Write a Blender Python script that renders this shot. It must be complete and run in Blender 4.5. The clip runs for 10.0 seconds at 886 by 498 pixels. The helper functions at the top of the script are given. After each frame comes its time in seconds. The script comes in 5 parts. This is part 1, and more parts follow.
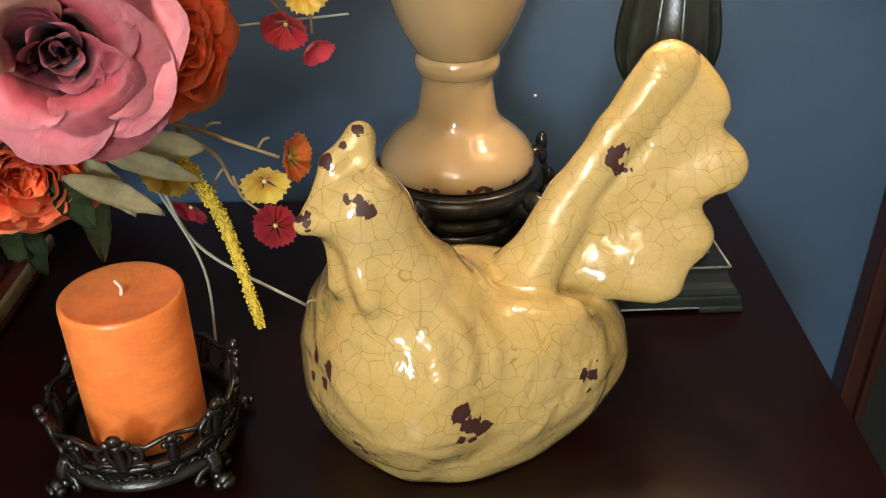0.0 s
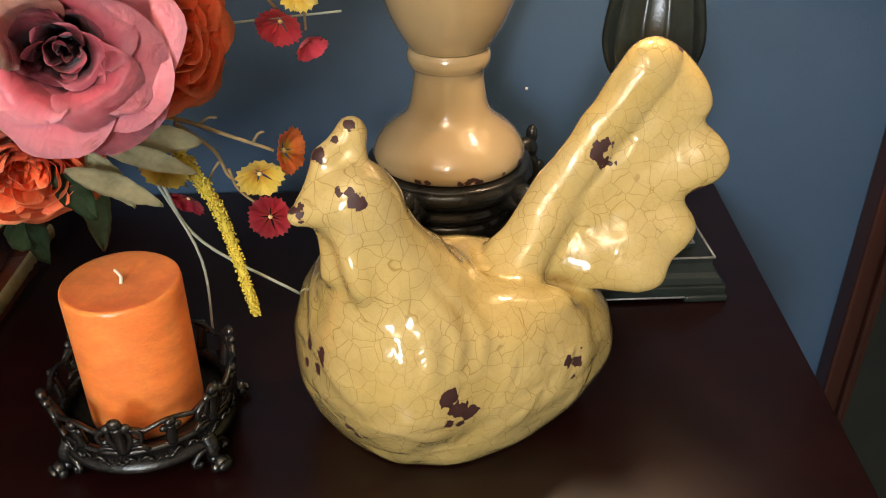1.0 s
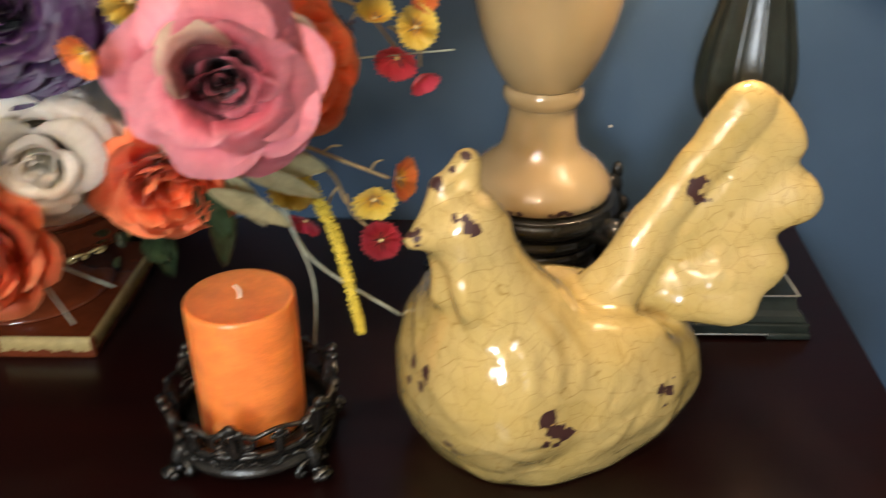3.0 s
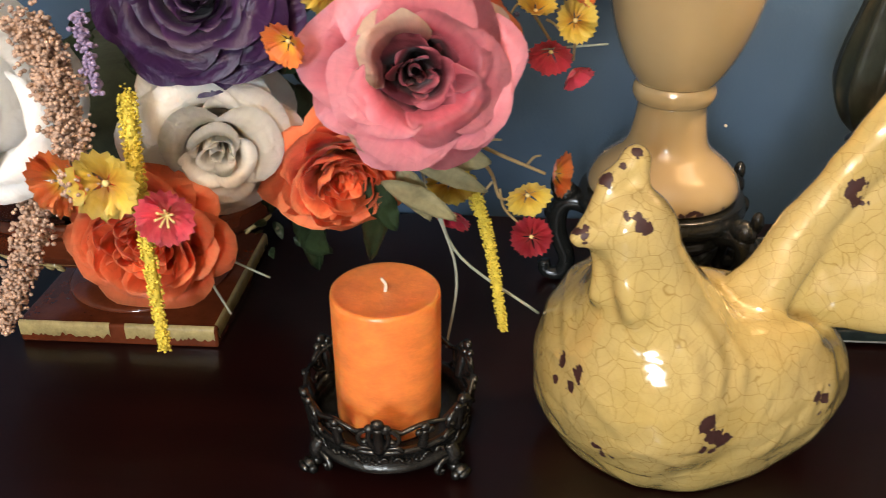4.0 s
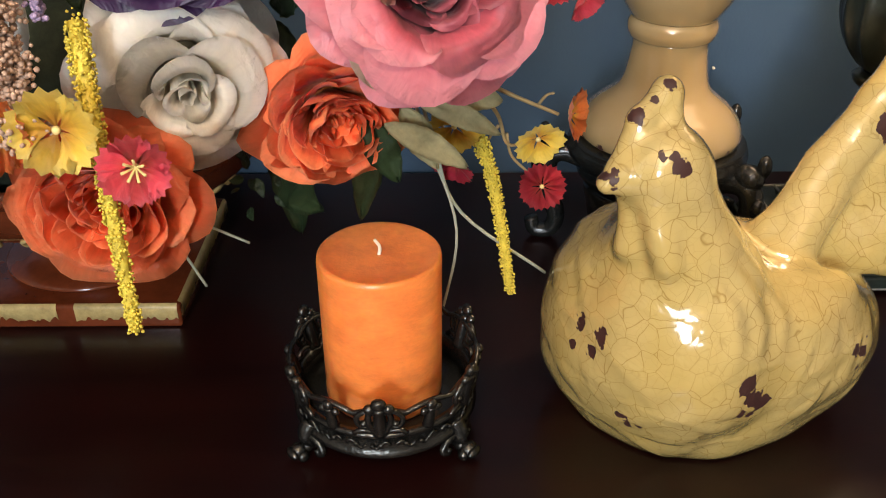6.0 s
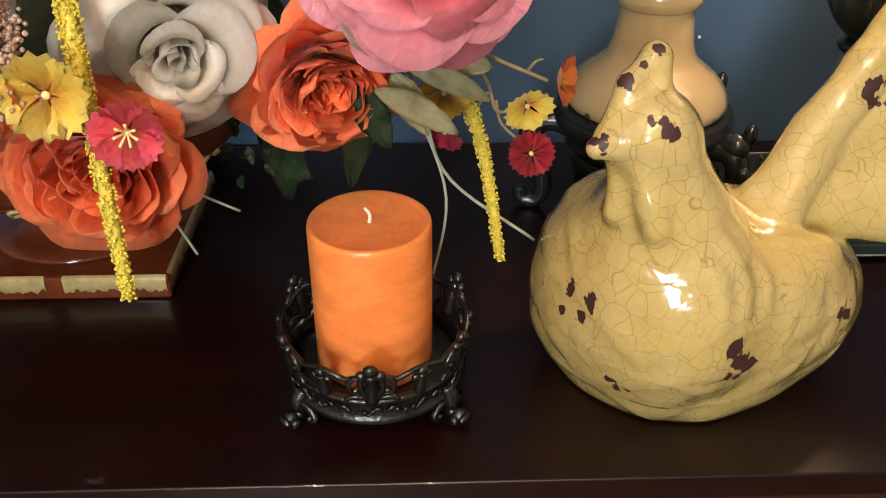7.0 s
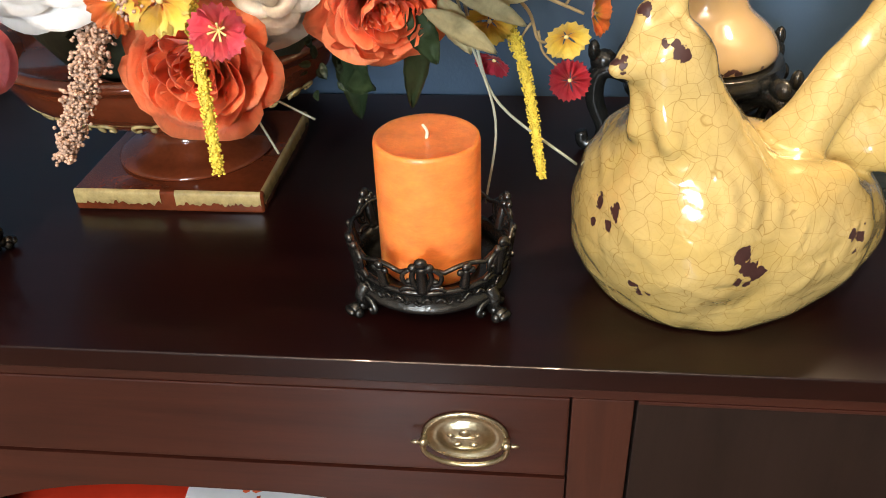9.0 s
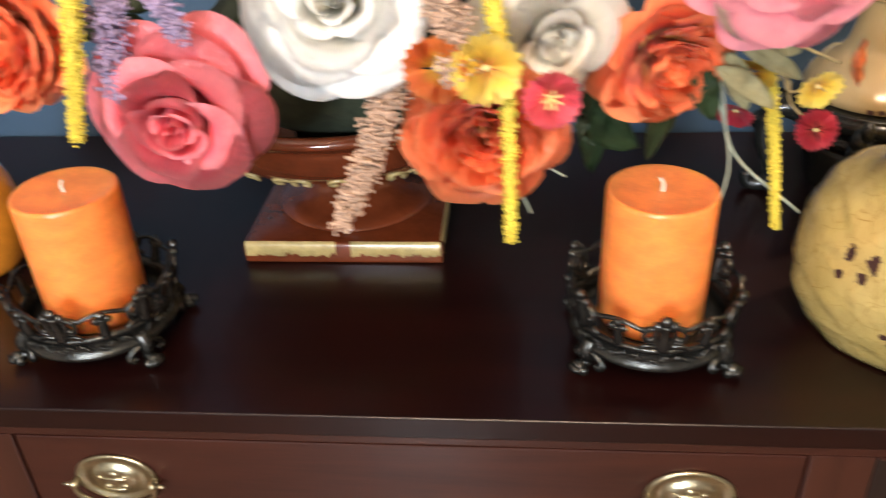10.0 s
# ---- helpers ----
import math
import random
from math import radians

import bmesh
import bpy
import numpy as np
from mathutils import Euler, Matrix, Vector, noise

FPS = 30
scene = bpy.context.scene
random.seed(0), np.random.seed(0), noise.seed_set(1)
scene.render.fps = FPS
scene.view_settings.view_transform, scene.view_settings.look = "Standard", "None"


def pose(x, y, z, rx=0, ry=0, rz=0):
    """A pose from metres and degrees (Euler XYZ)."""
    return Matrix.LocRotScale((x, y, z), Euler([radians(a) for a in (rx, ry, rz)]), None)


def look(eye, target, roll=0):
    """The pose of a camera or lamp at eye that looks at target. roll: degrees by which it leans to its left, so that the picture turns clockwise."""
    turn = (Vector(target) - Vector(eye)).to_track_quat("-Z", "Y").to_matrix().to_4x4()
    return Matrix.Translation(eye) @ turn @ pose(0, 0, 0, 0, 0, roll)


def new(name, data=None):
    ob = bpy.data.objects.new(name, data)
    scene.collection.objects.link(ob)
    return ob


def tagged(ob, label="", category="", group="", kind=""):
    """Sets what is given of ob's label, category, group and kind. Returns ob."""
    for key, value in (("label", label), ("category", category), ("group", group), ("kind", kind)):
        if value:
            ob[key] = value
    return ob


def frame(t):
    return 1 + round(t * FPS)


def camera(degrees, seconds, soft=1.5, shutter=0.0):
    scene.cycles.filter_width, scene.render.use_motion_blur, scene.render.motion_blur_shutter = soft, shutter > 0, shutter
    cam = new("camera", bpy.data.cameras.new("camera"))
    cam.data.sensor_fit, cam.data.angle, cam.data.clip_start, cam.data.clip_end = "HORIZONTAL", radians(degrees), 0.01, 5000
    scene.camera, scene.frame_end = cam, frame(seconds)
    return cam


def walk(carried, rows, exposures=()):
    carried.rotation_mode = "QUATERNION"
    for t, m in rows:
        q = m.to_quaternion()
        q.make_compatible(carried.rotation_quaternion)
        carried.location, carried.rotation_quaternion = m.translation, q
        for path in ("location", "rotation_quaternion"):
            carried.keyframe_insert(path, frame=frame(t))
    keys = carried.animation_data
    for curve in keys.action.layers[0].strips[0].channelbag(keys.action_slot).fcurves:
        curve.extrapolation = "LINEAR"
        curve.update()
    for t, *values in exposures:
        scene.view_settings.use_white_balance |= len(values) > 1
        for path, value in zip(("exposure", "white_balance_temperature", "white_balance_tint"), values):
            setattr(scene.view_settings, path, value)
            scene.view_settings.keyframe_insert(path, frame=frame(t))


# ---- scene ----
cam = camera(54.9, 10.0, soft=0.95, shutter=0.5)
PATH = [
    (0, (0.01, 0.038, 0.432), (0.089, 1.765, -0.573), -0.4),
    (0.5, (0.01, 0.027, 0.432), (0.093, 1.745, -0.588), -0.1),
    (1, (0.015, 0.022, 0.442), (0.098, 1.736, -0.584), -0.2),
    (1.5, (0.015, 0.025, 0.447), (0.093, 1.747, -0.568), -0.3),
    (2, (0.007, 0.028, 0.457), (0.077, 1.772, -0.519), -0.5),
    (2.5, (0.002, 0.027, 0.459), (0.063, 1.782, -0.498), -0.4),
    (3, (-0.022, -0.005, 0.452), (-0.054, 1.751, -0.505), -0.1),
    (3.2, (-0.037, -0.022, 0.451), (-0.148, 1.728, -0.512), -0.5),
    (4.3, (-0.122, 0.012, 0.441), (-0.23, 1.762, -0.521), 0.2),
    (4.5, (-0.133, 0.019, 0.43), (-0.204, 1.769, -0.536), 0.6),
    (5, (-0.149, 0.025, 0.417), (-0.171, 1.767, -0.566), 0.8),
    (5.5, (-0.146, 0.044, 0.41), (-0.141, 1.774, -0.593), 0.3),
    (6, (-0.143, 0.053, 0.408), (-0.117, 1.769, -0.62), 0.1),
    (7.5, (-0.148, 0.038, 0.404), (-0.079, 1.716, -0.682), 0.4),
    (8, (-0.125, 0.005, 0.415), (-0.067, 1.683, -0.671), 0.7),
    (8.5, (-0.108, -0.043, 0.411), (-0.218, 1.634, -0.674), -0.6),
    (9, (-0.103, -0.047, 0.402), (-0.294, 1.615, -0.693), -2.0),
    (9.5, (-0.165, -0.031, 0.412), (-0.329, 1.638, -0.679), -2.7),
    (10, (-0.275, -0.03, 0.421), (-0.455, 1.656, -0.639), -2.9),
]
walk(cam, [(t, look(eye, target, roll)) for t, eye, target, roll in PATH],
     [(0, 0.06), (2.5, 0.10), (4.5, 0.15), (6, 0.1), (7.5, 0.08), (8.5, 0.18), (9, 0.60), (10, 0.70)])

# ---- world and lights ----
world = bpy.data.worlds.new("room_dusk")
world.use_nodes = True
world.node_tree.nodes["Background"].inputs[0].default_value = (0.9, 0.75, 0.6, 1)
world.node_tree.nodes["Background"].inputs[1].default_value = 0.02
scene.world = world


def lamp(name, kind, place, power, colour, size, target=None, size_y=None):
    data = bpy.data.lights.new(name, kind)
    data.energy, data.color = power, colour
    if kind == "AREA":
        data.shape = "RECTANGLE"
        data.size, data.size_y = size, size_y or size
    else:
        data.shadow_soft_size = size
    ob = new(name, data)
    ob.matrix_world = look(place, target or (place[0], place[1], place[2] - 1))
    return ob


WARM = (1.0, 0.725, 0.49)
# the bulbs of a chandelier over the dining table behind the viewer
for k in range(5):
    a = 2 * math.pi * k / 5 + 0.3
    lamp("chandelier_bulb", "POINT", (-0.26 + 0.24 * math.cos(a), -0.62 + 0.24 * math.sin(a), 1.08), 8.6, WARM, 0.022)
# the bulb inside the lampshade of the dark lamp
lamp("lampshade_bulb", "POINT", (0.2275, 0.7235, 0.465), 5.2, WARM, 0.025)
# daylight from a window on the far side of the room
lamp("window_daylight", "AREA", (-0.75, -2.54, 0.85), 88, (0.84, 0.92, 1.0), 0.55, (-0.1, 0.6, 0.1), 0.85)


# ---- materials ----
def node(tree, kind, **inputs):
    n = tree.nodes.new(kind)
    for key, value in inputs.items():
        n.inputs[key.replace("_", " ")].default_value = value
    return n


def plain(name, colour, rough=0.5, metal=0.0, vary=0.12, scale=40.0, bump=0.0, bump_scale=200.0, coat=0.0, sss=0.0, spec=0.5, stretch=(1, 1, 1), spread=None, hue=0.0):
    """A surface with mottled colour at two scales, uneven gloss and fine relief."""
    m = bpy.data.materials.new(name)
    m.use_nodes = True
    t = m.node_tree
    b = t.nodes["Principled BSDF"]
    b.inputs["Roughness"].default_value, b.inputs["Metallic"].default_value = rough, metal
    b.inputs["Coat Weight"].default_value, b.inputs["Coat Roughness"].default_value = coat, 0.04
    b.inputs["Specular IOR Level"].default_value = spec
    if sss:
        b.inputs["Subsurface Weight"].default_value = sss
        b.inputs["Subsurface Radius"].default_value = spread or (0.02, 0.008, 0.003)
        b.inputs["Subsurface Scale"].default_value = 0.6
    co = t.nodes.new("ShaderNodeTexCoord")
    mp = t.nodes.new("ShaderNodeMapping")
    mp.inputs["Scale"].default_value = stretch
    t.links.new(co.outputs["Object"], mp.inputs["Vector"])
    n1 = node(t, "ShaderNodeTexNoise", Scale=scale, Detail=5.0, Roughness=0.6)
    n2 = node(t, "ShaderNodeTexNoise", Scale=scale * 7, Detail=3.0, Roughness=0.6)
    for n in (n1, n2):
        t.links.new(mp.outputs[0], n.inputs["Vector"])
    add = t.nodes.new("ShaderNodeMath")
    add.operation = "MULTIPLY_ADD"
    add.inputs[1].default_value = 0.35
    t.links.new(n2.outputs[0], add.inputs[0])
    t.links.new(n1.outputs[0], add.inputs[2])
    ramp = t.nodes.new("ShaderNodeValToRGB")
    e = ramp.color_ramp.elements
    e[0].position, e[1].position = 0.40, 0.95
    lo = [max(0, c * (1 - vary)) for c in colour]
    hi = [min(1, c * (1 + vary)) for c in colour]
    lo[0], hi[1] = lo[0] * (1 + hue), hi[1] * (1 + hue)
    e[0].color, e[1].color = (*lo, 1), (*hi, 1)
    t.links.new(add.outputs[0], ramp.inputs[0])
    t.links.new(ramp.outputs[0], b.inputs["Base Color"])
    if bump:
        n3 = node(t, "ShaderNodeTexNoise", Scale=bump_scale, Detail=3.0)
        t.links.new(mp.outputs[0], n3.inputs["Vector"])
        bp = node(t, "ShaderNodeBump", Strength=bump, Distance=0.001)
        t.links.new(n3.outputs[0], bp.inputs["Height"])
        t.links.new(bp.outputs[0], b.inputs["Normal"])
    m["ramp"] = ramp.name
    return m


def petal_material(name, base, mid, edge, rough=0.42, sss=0.25, vein=0.07, spread=(0.006, 0.004, 0.003), lucent=0.15):
    """Fabric petal: the dye runs from the base of the petal to its edge, with veins along it."""
    m = bpy.data.materials.new(name)
    m.use_nodes = True
    t = m.node_tree
    b = t.nodes["Principled BSDF"]
    b.inputs["Roughness"].default_value = rough
    b.inputs["Sheen Weight"].default_value = 0.15
    b.inputs["Specular IOR Level"].default_value = 0.3
    if sss:
        b.inputs["Subsurface Weight"].default_value = sss
        b.inputs["Subsurface Radius"].default_value = spread
        b.inputs["Subsurface Scale"].default_value = 0.5
    uv = t.nodes.new("ShaderNodeUVMap")
    sep = t.nodes.new("ShaderNodeSeparateXYZ")
    t.links.new(uv.outputs[0], sep.inputs[0])
    co = t.nodes.new("ShaderNodeTexCoord")
    n1 = node(t, "ShaderNodeTexNoise", Scale=55.0, Detail=4.0)
    t.links.new(co.outputs["Object"], n1.inputs["Vector"])
    mix = t.nodes.new("ShaderNodeMath")
    mix.operation = "MULTIPLY_ADD"
    mix.inputs[1].default_value = 0.45
    t.links.new(n1.outputs[0], mix.inputs[0])
    t.links.new(sep.outputs[1], mix.inputs[2])
    ramp = t.nodes.new("ShaderNodeValToRGB")
    e = ramp.color_ramp.elements
    e[0].position, e[0].color = 0.22, (*base, 1)
    e[1].position, e[1].color = 1.0, (*edge, 1)
    k = e.new(0.62)
    k.color = (*mid, 1)
    sub = t.nodes.new("ShaderNodeMath")
    sub.operation = "SUBTRACT"
    sub.inputs[1].default_value = 0.18
    t.links.new(mix.outputs[0], sub.inputs[0])
    t.links.new(sub.outputs[0], ramp.inputs[0])
    # lengthwise veins
    mp = t.nodes.new("ShaderNodeMapping")
    mp.inputs["Scale"].default_value = (26, 2.2, 1)
    t.links.new(uv.outputs[0], mp.inputs[0])
    n2 = node(t, "ShaderNodeTexNoise", Scale=1.0, Detail=4.0)
    t.links.new(mp.outputs[0], n2.inputs["Vector"])
    hsv = t.nodes.new("ShaderNodeHueSaturation")
    rng = node(t, "ShaderNodeMapRange")
    rng.inputs[1].default_value, rng.inputs[2].default_value = 0.3, 0.7
    rng.inputs[3].default_value, rng.inputs[4].default_value = 1 - vein, 1 + vein * 0.7
    t.links.new(n2.outputs[0], rng.inputs[0])
    t.links.new(rng.outputs[0], hsv.inputs["Value"])
    t.links.new(ramp.outputs[0], hsv.inputs["Color"])
    t.links.new(hsv.outputs[0], b.inputs["Base Color"])
    crease = node(t, "ShaderNodeTexNoise", Scale=48.0, Detail=3.0, Distortion=1.2)
    t.links.new(co.outputs["Object"], crease.inputs["Vector"])
    cb = node(t, "ShaderNodeBump", Strength=0.50, Distance=0.0040)
    t.links.new(crease.outputs[0], cb.inputs["Height"])
    bp = node(t, "ShaderNodeBump", Strength=0.15, Distance=0.0006)
    t.links.new(cb.outputs[0], bp.inputs["Normal"])
    t.links.new(n2.outputs[0], bp.inputs["Height"])
    t.links.new(bp.outputs[0], b.inputs["Normal"])
    # thin silk lets light through
    thin = t.nodes.new("ShaderNodeBsdfTranslucent")
    t.links.new(hsv.outputs[0], thin.inputs["Color"])
    blend = t.nodes.new("ShaderNodeMixShader")
    blend.inputs[0].default_value = lucent
    t.links.new(b.outputs[0], blend.inputs[1])
    t.links.new(thin.outputs[0], blend.inputs[2])
    t.links.new(blend.outputs[0], t.nodes["Material Output"].inputs[0])
    return m


def wood_material(name, dark, light, rough, coat, axis=0, coat_rough=0.12, spec=0.4):
    m = bpy.data.materials.new(name)
    m.use_nodes = True
    t = m.node_tree
    b = t.nodes["Principled BSDF"]
    b.inputs["Coat Weight"].default_value, b.inputs["Coat Roughness"].default_value = coat, coat_rough
    b.inputs["Specular IOR Level"].default_value = spec
    co = t.nodes.new("ShaderNodeTexCoord")
    mp = t.nodes.new("ShaderNodeMapping")
    s = [22.0, 22.0, 22.0]
    s[axis] = 1.6
    mp.inputs["Scale"].default_value = s
    t.links.new(co.outputs["Object"], mp.inputs[0])
    n1 = node(t, "ShaderNodeTexNoise", Scale=1.6, Detail=6.0, Roughness=0.62, Distortion=0.6)
    n2 = node(t, "ShaderNodeTexNoise", Scale=11.0, Detail=4.0, Roughness=0.7)
    n4 = node(t, "ShaderNodeTexNoise", Scale=3.0, Detail=2.0)
    t.links.new(mp.outputs[0], n1.inputs["Vector"])
    t.links.new(mp.outputs[0], n2.inputs["Vector"])
    t.links.new(co.outputs["Object"], n4.inputs["Vector"])
    add = t.nodes.new("ShaderNodeMath")
    add.operation = "MULTIPLY_ADD"
    add.inputs[1].default_value = 0.4
    t.links.new(n2.outputs[0], add.inputs[0])
    t.links.new(n1.outputs[0], add.inputs[2])
    ramp = t.nodes.new("ShaderNodeValToRGB")
    e = ramp.color_ramp.elements
    e[0].position, e[0].color, e[1].position, e[1].color = 0.45, (*dark, 1), 0.95, (*light, 1)
    t.links.new(add.outputs[0], ramp.inputs[0])
    t.links.new(ramp.outputs[0], b.inputs["Base Color"])
    r = node(t, "ShaderNodeMapRange")
    r.inputs[3].default_value, r.inputs[4].default_value = rough * 0.8, rough * 1.25
    t.links.new(n4.outputs[0], r.inputs[0])
    t.links.new(r.outputs[0], b.inputs["Roughness"])
    bp = node(t, "ShaderNodeBump", Strength=0.08, Distance=0.0005)
    t.links.new(n2.outputs[0], bp.inputs["Height"])
    t.links.new(bp.outputs[0], b.inputs["Normal"])
    return m


def glaze_material(name, colour, deep, chips, crack=0.55, crack_scale=62.0, chip_colour=(0.045, 0.016, 0.014)):
    """Old crackle glaze: pooled colour, hairline cracks and chips that bare the dark clay. chips: (x, y, z, size)."""
    m = bpy.data.materials.new(name)
    m.use_nodes = True
    t = m.node_tree
    b = t.nodes["Principled BSDF"]
    b.inputs["Coat Weight"].default_value, b.inputs["Coat Roughness"].default_value = 1.0, 0.02
    co = t.nodes.new("ShaderNodeTexCoord")
    n1 = node(t, "ShaderNodeTexNoise", Scale=14.0, Detail=4.0)
    t.links.new(co.outputs["Object"], n1.inputs["Vector"])
    ramp = t.nodes.new("ShaderNodeValToRGB")
    e = ramp.color_ramp.elements
    e[0].position, e[0].color, e[1].position, e[1].color = 0.35, (*deep, 1), 0.68, (*colour, 1)
    t.links.new(n1.outputs[0], ramp.inputs[0])
    last = ramp.outputs[0]

    def mixed(a, fac, c):
        x = t.nodes.new("ShaderNodeMix")
        x.data_type = "RGBA"
        t.links.new(fac, x.inputs[0])
        t.links.new(a, x.inputs[6])
        x.inputs[7].default_value = (*c, 1)
        return x.outputs[2]

    if crack:
        warp = node(t, "ShaderNodeTexNoise", Scale=45.0, Detail=2.0)
        t.links.new(co.outputs["Object"], warp.inputs["Vector"])
        wm = t.nodes.new("ShaderNodeVectorMath")
        wm.operation = "MULTIPLY_ADD"
        wm.inputs[1].default_value = (0.010, 0.010, 0.010)
        t.links.new(warp.outputs["Color"], wm.inputs[0])
        t.links.new(co.outputs["Object"], wm.inputs[2])
        for sc, wide, amount in ((crack_scale, 0.026, crack), (crack_scale * 1.8, 0.034, crack * 0.35)):
            v = node(t, "ShaderNodeTexVoronoi", Scale=sc)
            v.feature = "DISTANCE_TO_EDGE"
            t.links.new(wm.outputs[0], v.inputs["Vector"])
            r = node(t, "ShaderNodeMapRange")
            r.inputs[1].default_value, r.inputs[2].default_value = 0.0, wide
            r.inputs[3].default_value, r.inputs[4].default_value = amount, 0.0
            t.links.new(v.outputs["Distance"], r.inputs[0])
            # the cracks fade in and out over the body
            pn = node(t, "ShaderNodeTexNoise", Scale=11.0 + sc * 0.1, Detail=2.0)
            t.links.new(co.outputs["Object"], pn.inputs["Vector"])
            pr = node(t, "ShaderNodeMapRange")
            pr.inputs[1].default_value, pr.inputs[2].default_value = 0.26, 0.52
            t.links.new(pn.outputs[0], pr.inputs[0])
            mu = t.nodes.new("ShaderNodeMath")
            mu.operation = "MULTIPLY"
            t.links.new(r.outputs[0], mu.inputs[0])
            t.links.new(pr.outputs[0], mu.inputs[1])
            last = mixed(last, mu.outputs[0], (0.22, 0.125, 0.020))
    rough = None
    if chips:
        cn = node(t, "ShaderNodeTexNoise", Scale=88.0, Detail=3.0, Roughness=0.55)
        t.links.new(co.outputs["Object"], cn.inputs["Vector"])
        total = None
        for x, y, z, size in chips:
            d = t.nodes.new("ShaderNodeVectorMath")
            d.operation = "DISTANCE"
            d.inputs[1].default_value = (x, y, z)
            t.links.new(co.outputs["Object"], d.inputs[0])
            r = node(t, "ShaderNodeMapRange")
            r.inputs[1].default_value, r.inputs[2].default_value = 0.0, size
            r.inputs[3].default_value, r.inputs[4].default_value = 0.50, 0.0
            t.links.new(d.outputs["Value"], r.inputs[0])
            if total is None:
                total = r.outputs[0]
            else:
                mx = t.nodes.new("ShaderNodeMath")
                mx.operation = "MAXIMUM"
                t.links.new(total, mx.inputs[0])
                t.links.new(r.outputs[0], mx.inputs[1])
                total = mx.outputs[0]
        sm = t.nodes.new("ShaderNodeMath")
        sm.operation = "MULTIPLY_ADD"
        sm.inputs[1].default_value = 0.8
        t.links.new(cn.outputs[0], sm.inputs[0])
        t.links.new(total, sm.inputs[2])
        st = node(t, "ShaderNodeMapRange")
        st.inputs[1].default_value, st.inputs[2].default_value = 0.745, 0.76
        t.links.new(sm.outputs[0], st.inputs[0])
        last = mixed(last, st.outputs[0], chip_colour)
        rough = t.nodes.new("ShaderNodeMapRange")
        rough.inputs[3].default_value, rough.inputs[4].default_value = 0.15, 0.55
        t.links.new(st.outputs[0], rough.inputs[0])
        t.links.new(rough.outputs[0], b.inputs["Roughness"])
        cw = t.nodes.new("ShaderNodeMapRange")
        cw.inputs[3].default_value, cw.inputs[4].default_value = 1.0, 0.0
        t.links.new(st.outputs[0], cw.inputs[0])
        t.links.new(cw.outputs[0], b.inputs["Coat Weight"])
        bp = node(t, "ShaderNodeBump", Strength=0.6, Distance=0.001)
        bp.invert = True
        t.links.new(st.outputs[0], bp.inputs["Height"])
        t.links.new(bp.outputs[0], b.inputs["Normal"])
    else:
        b.inputs["Roughness"].default_value = 0.15
    t.links.new(last, b.inputs["Base Color"])
    if crack:
        # soft modelled unevenness under the glaze
        un = node(t, "ShaderNodeTexNoise", Scale=46.0, Detail=2.0, Distortion=1.0)
        t.links.new(co.outputs["Object"], un.inputs["Vector"])
        ub = node(t, "ShaderNodeBump", Strength=0.38, Distance=0.004)
        t.links.new(un.outputs[0], ub.inputs["Height"])
        if chips:
            t.links.new(ub.outputs[0], bp.inputs["Normal"])
        else:
            t.links.new(ub.outputs[0], b.inputs["Normal"])
    return m


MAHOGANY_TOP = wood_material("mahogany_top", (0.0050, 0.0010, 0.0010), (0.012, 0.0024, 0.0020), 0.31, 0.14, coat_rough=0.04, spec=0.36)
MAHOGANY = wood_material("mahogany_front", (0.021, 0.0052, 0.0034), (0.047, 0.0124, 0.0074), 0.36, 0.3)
MAHOGANY_UP = wood_material("mahogany_upright", (0.022, 0.0062, 0.0040), (0.050, 0.0150, 0.0088), 0.36, 0.3, axis=2)
PANEL = wood_material("dark_inset_panel", (0.008, 0.0045, 0.0032), (0.018, 0.010, 0.0072), 0.5, 0.0, axis=2, spec=0.25)
WALL = plain("teal_blue_paint", (0.038, 0.074, 0.125), 0.55, vary=0.10, scale=3.0, bump=0.25, bump_scale=260, spec=0.35)
WALL_PLAIN = plain("warm_grey_paint", (0.42, 0.38, 0.33), 0.7, vary=0.06, scale=3.0)
CEIL = plain("ceiling_white", (0.78, 0.76, 0.72), 0.8, vary=0.04, scale=3.0)
FLOOR = wood_material("oak_floor", (0.12, 0.06, 0.03), (0.24, 0.13, 0.07), 0.35, 0.2)
WAX = plain("orange_wax", (0.93, 0.245, 0.060), 0.30, vary=0.30, scale=34, stretch=(1, 1, 2.2), bump=0.25, bump_scale=300, sss=0.5, spread=(0.04, 0.012, 0.003), hue=0.0)
WICK = plain("wick_cotton", (0.75, 0.68, 0.55), 0.9)
IRON = plain("blackened_metal", (0.062, 0.062, 0.058), 0.27, metal=0.9, vary=0.5, scale=90, bump=0.5, bump_scale=350)
BLACK = plain("black_lacquer_and_shaded_plate", (0.012, 0.013, 0.012), 0.22, vary=0.3, scale=60, bump=0.1, bump_scale=200)
GREENBLACK = plain("worn_black_green_paint", (0.016, 0.022, 0.018), 0.28, vary=0.4, scale=80, bump=0.2, bump_scale=250)
SILVER_EDGE = plain("rubbed_silver_edge", (0.30, 0.30, 0.27), 0.4, metal=0.4, vary=0.5, scale=120)
CASING = wood_material("dark_casing_wood", (0.012, 0.004, 0.003), (0.035, 0.011, 0.007), 0.35, 0.3, axis=2)
SHADE = plain("pale_lampshade_fabric", (0.75, 0.66, 0.52), 0.8, vary=0.05, scale=60)
shade_tree = SHADE.node_tree
through_cloth = shade_tree.nodes.new("ShaderNodeBsdfTranslucent")
through_cloth.inputs["Color"].default_value = (0.80, 0.70, 0.55, 1)
both = shade_tree.nodes.new("ShaderNodeMixShader")
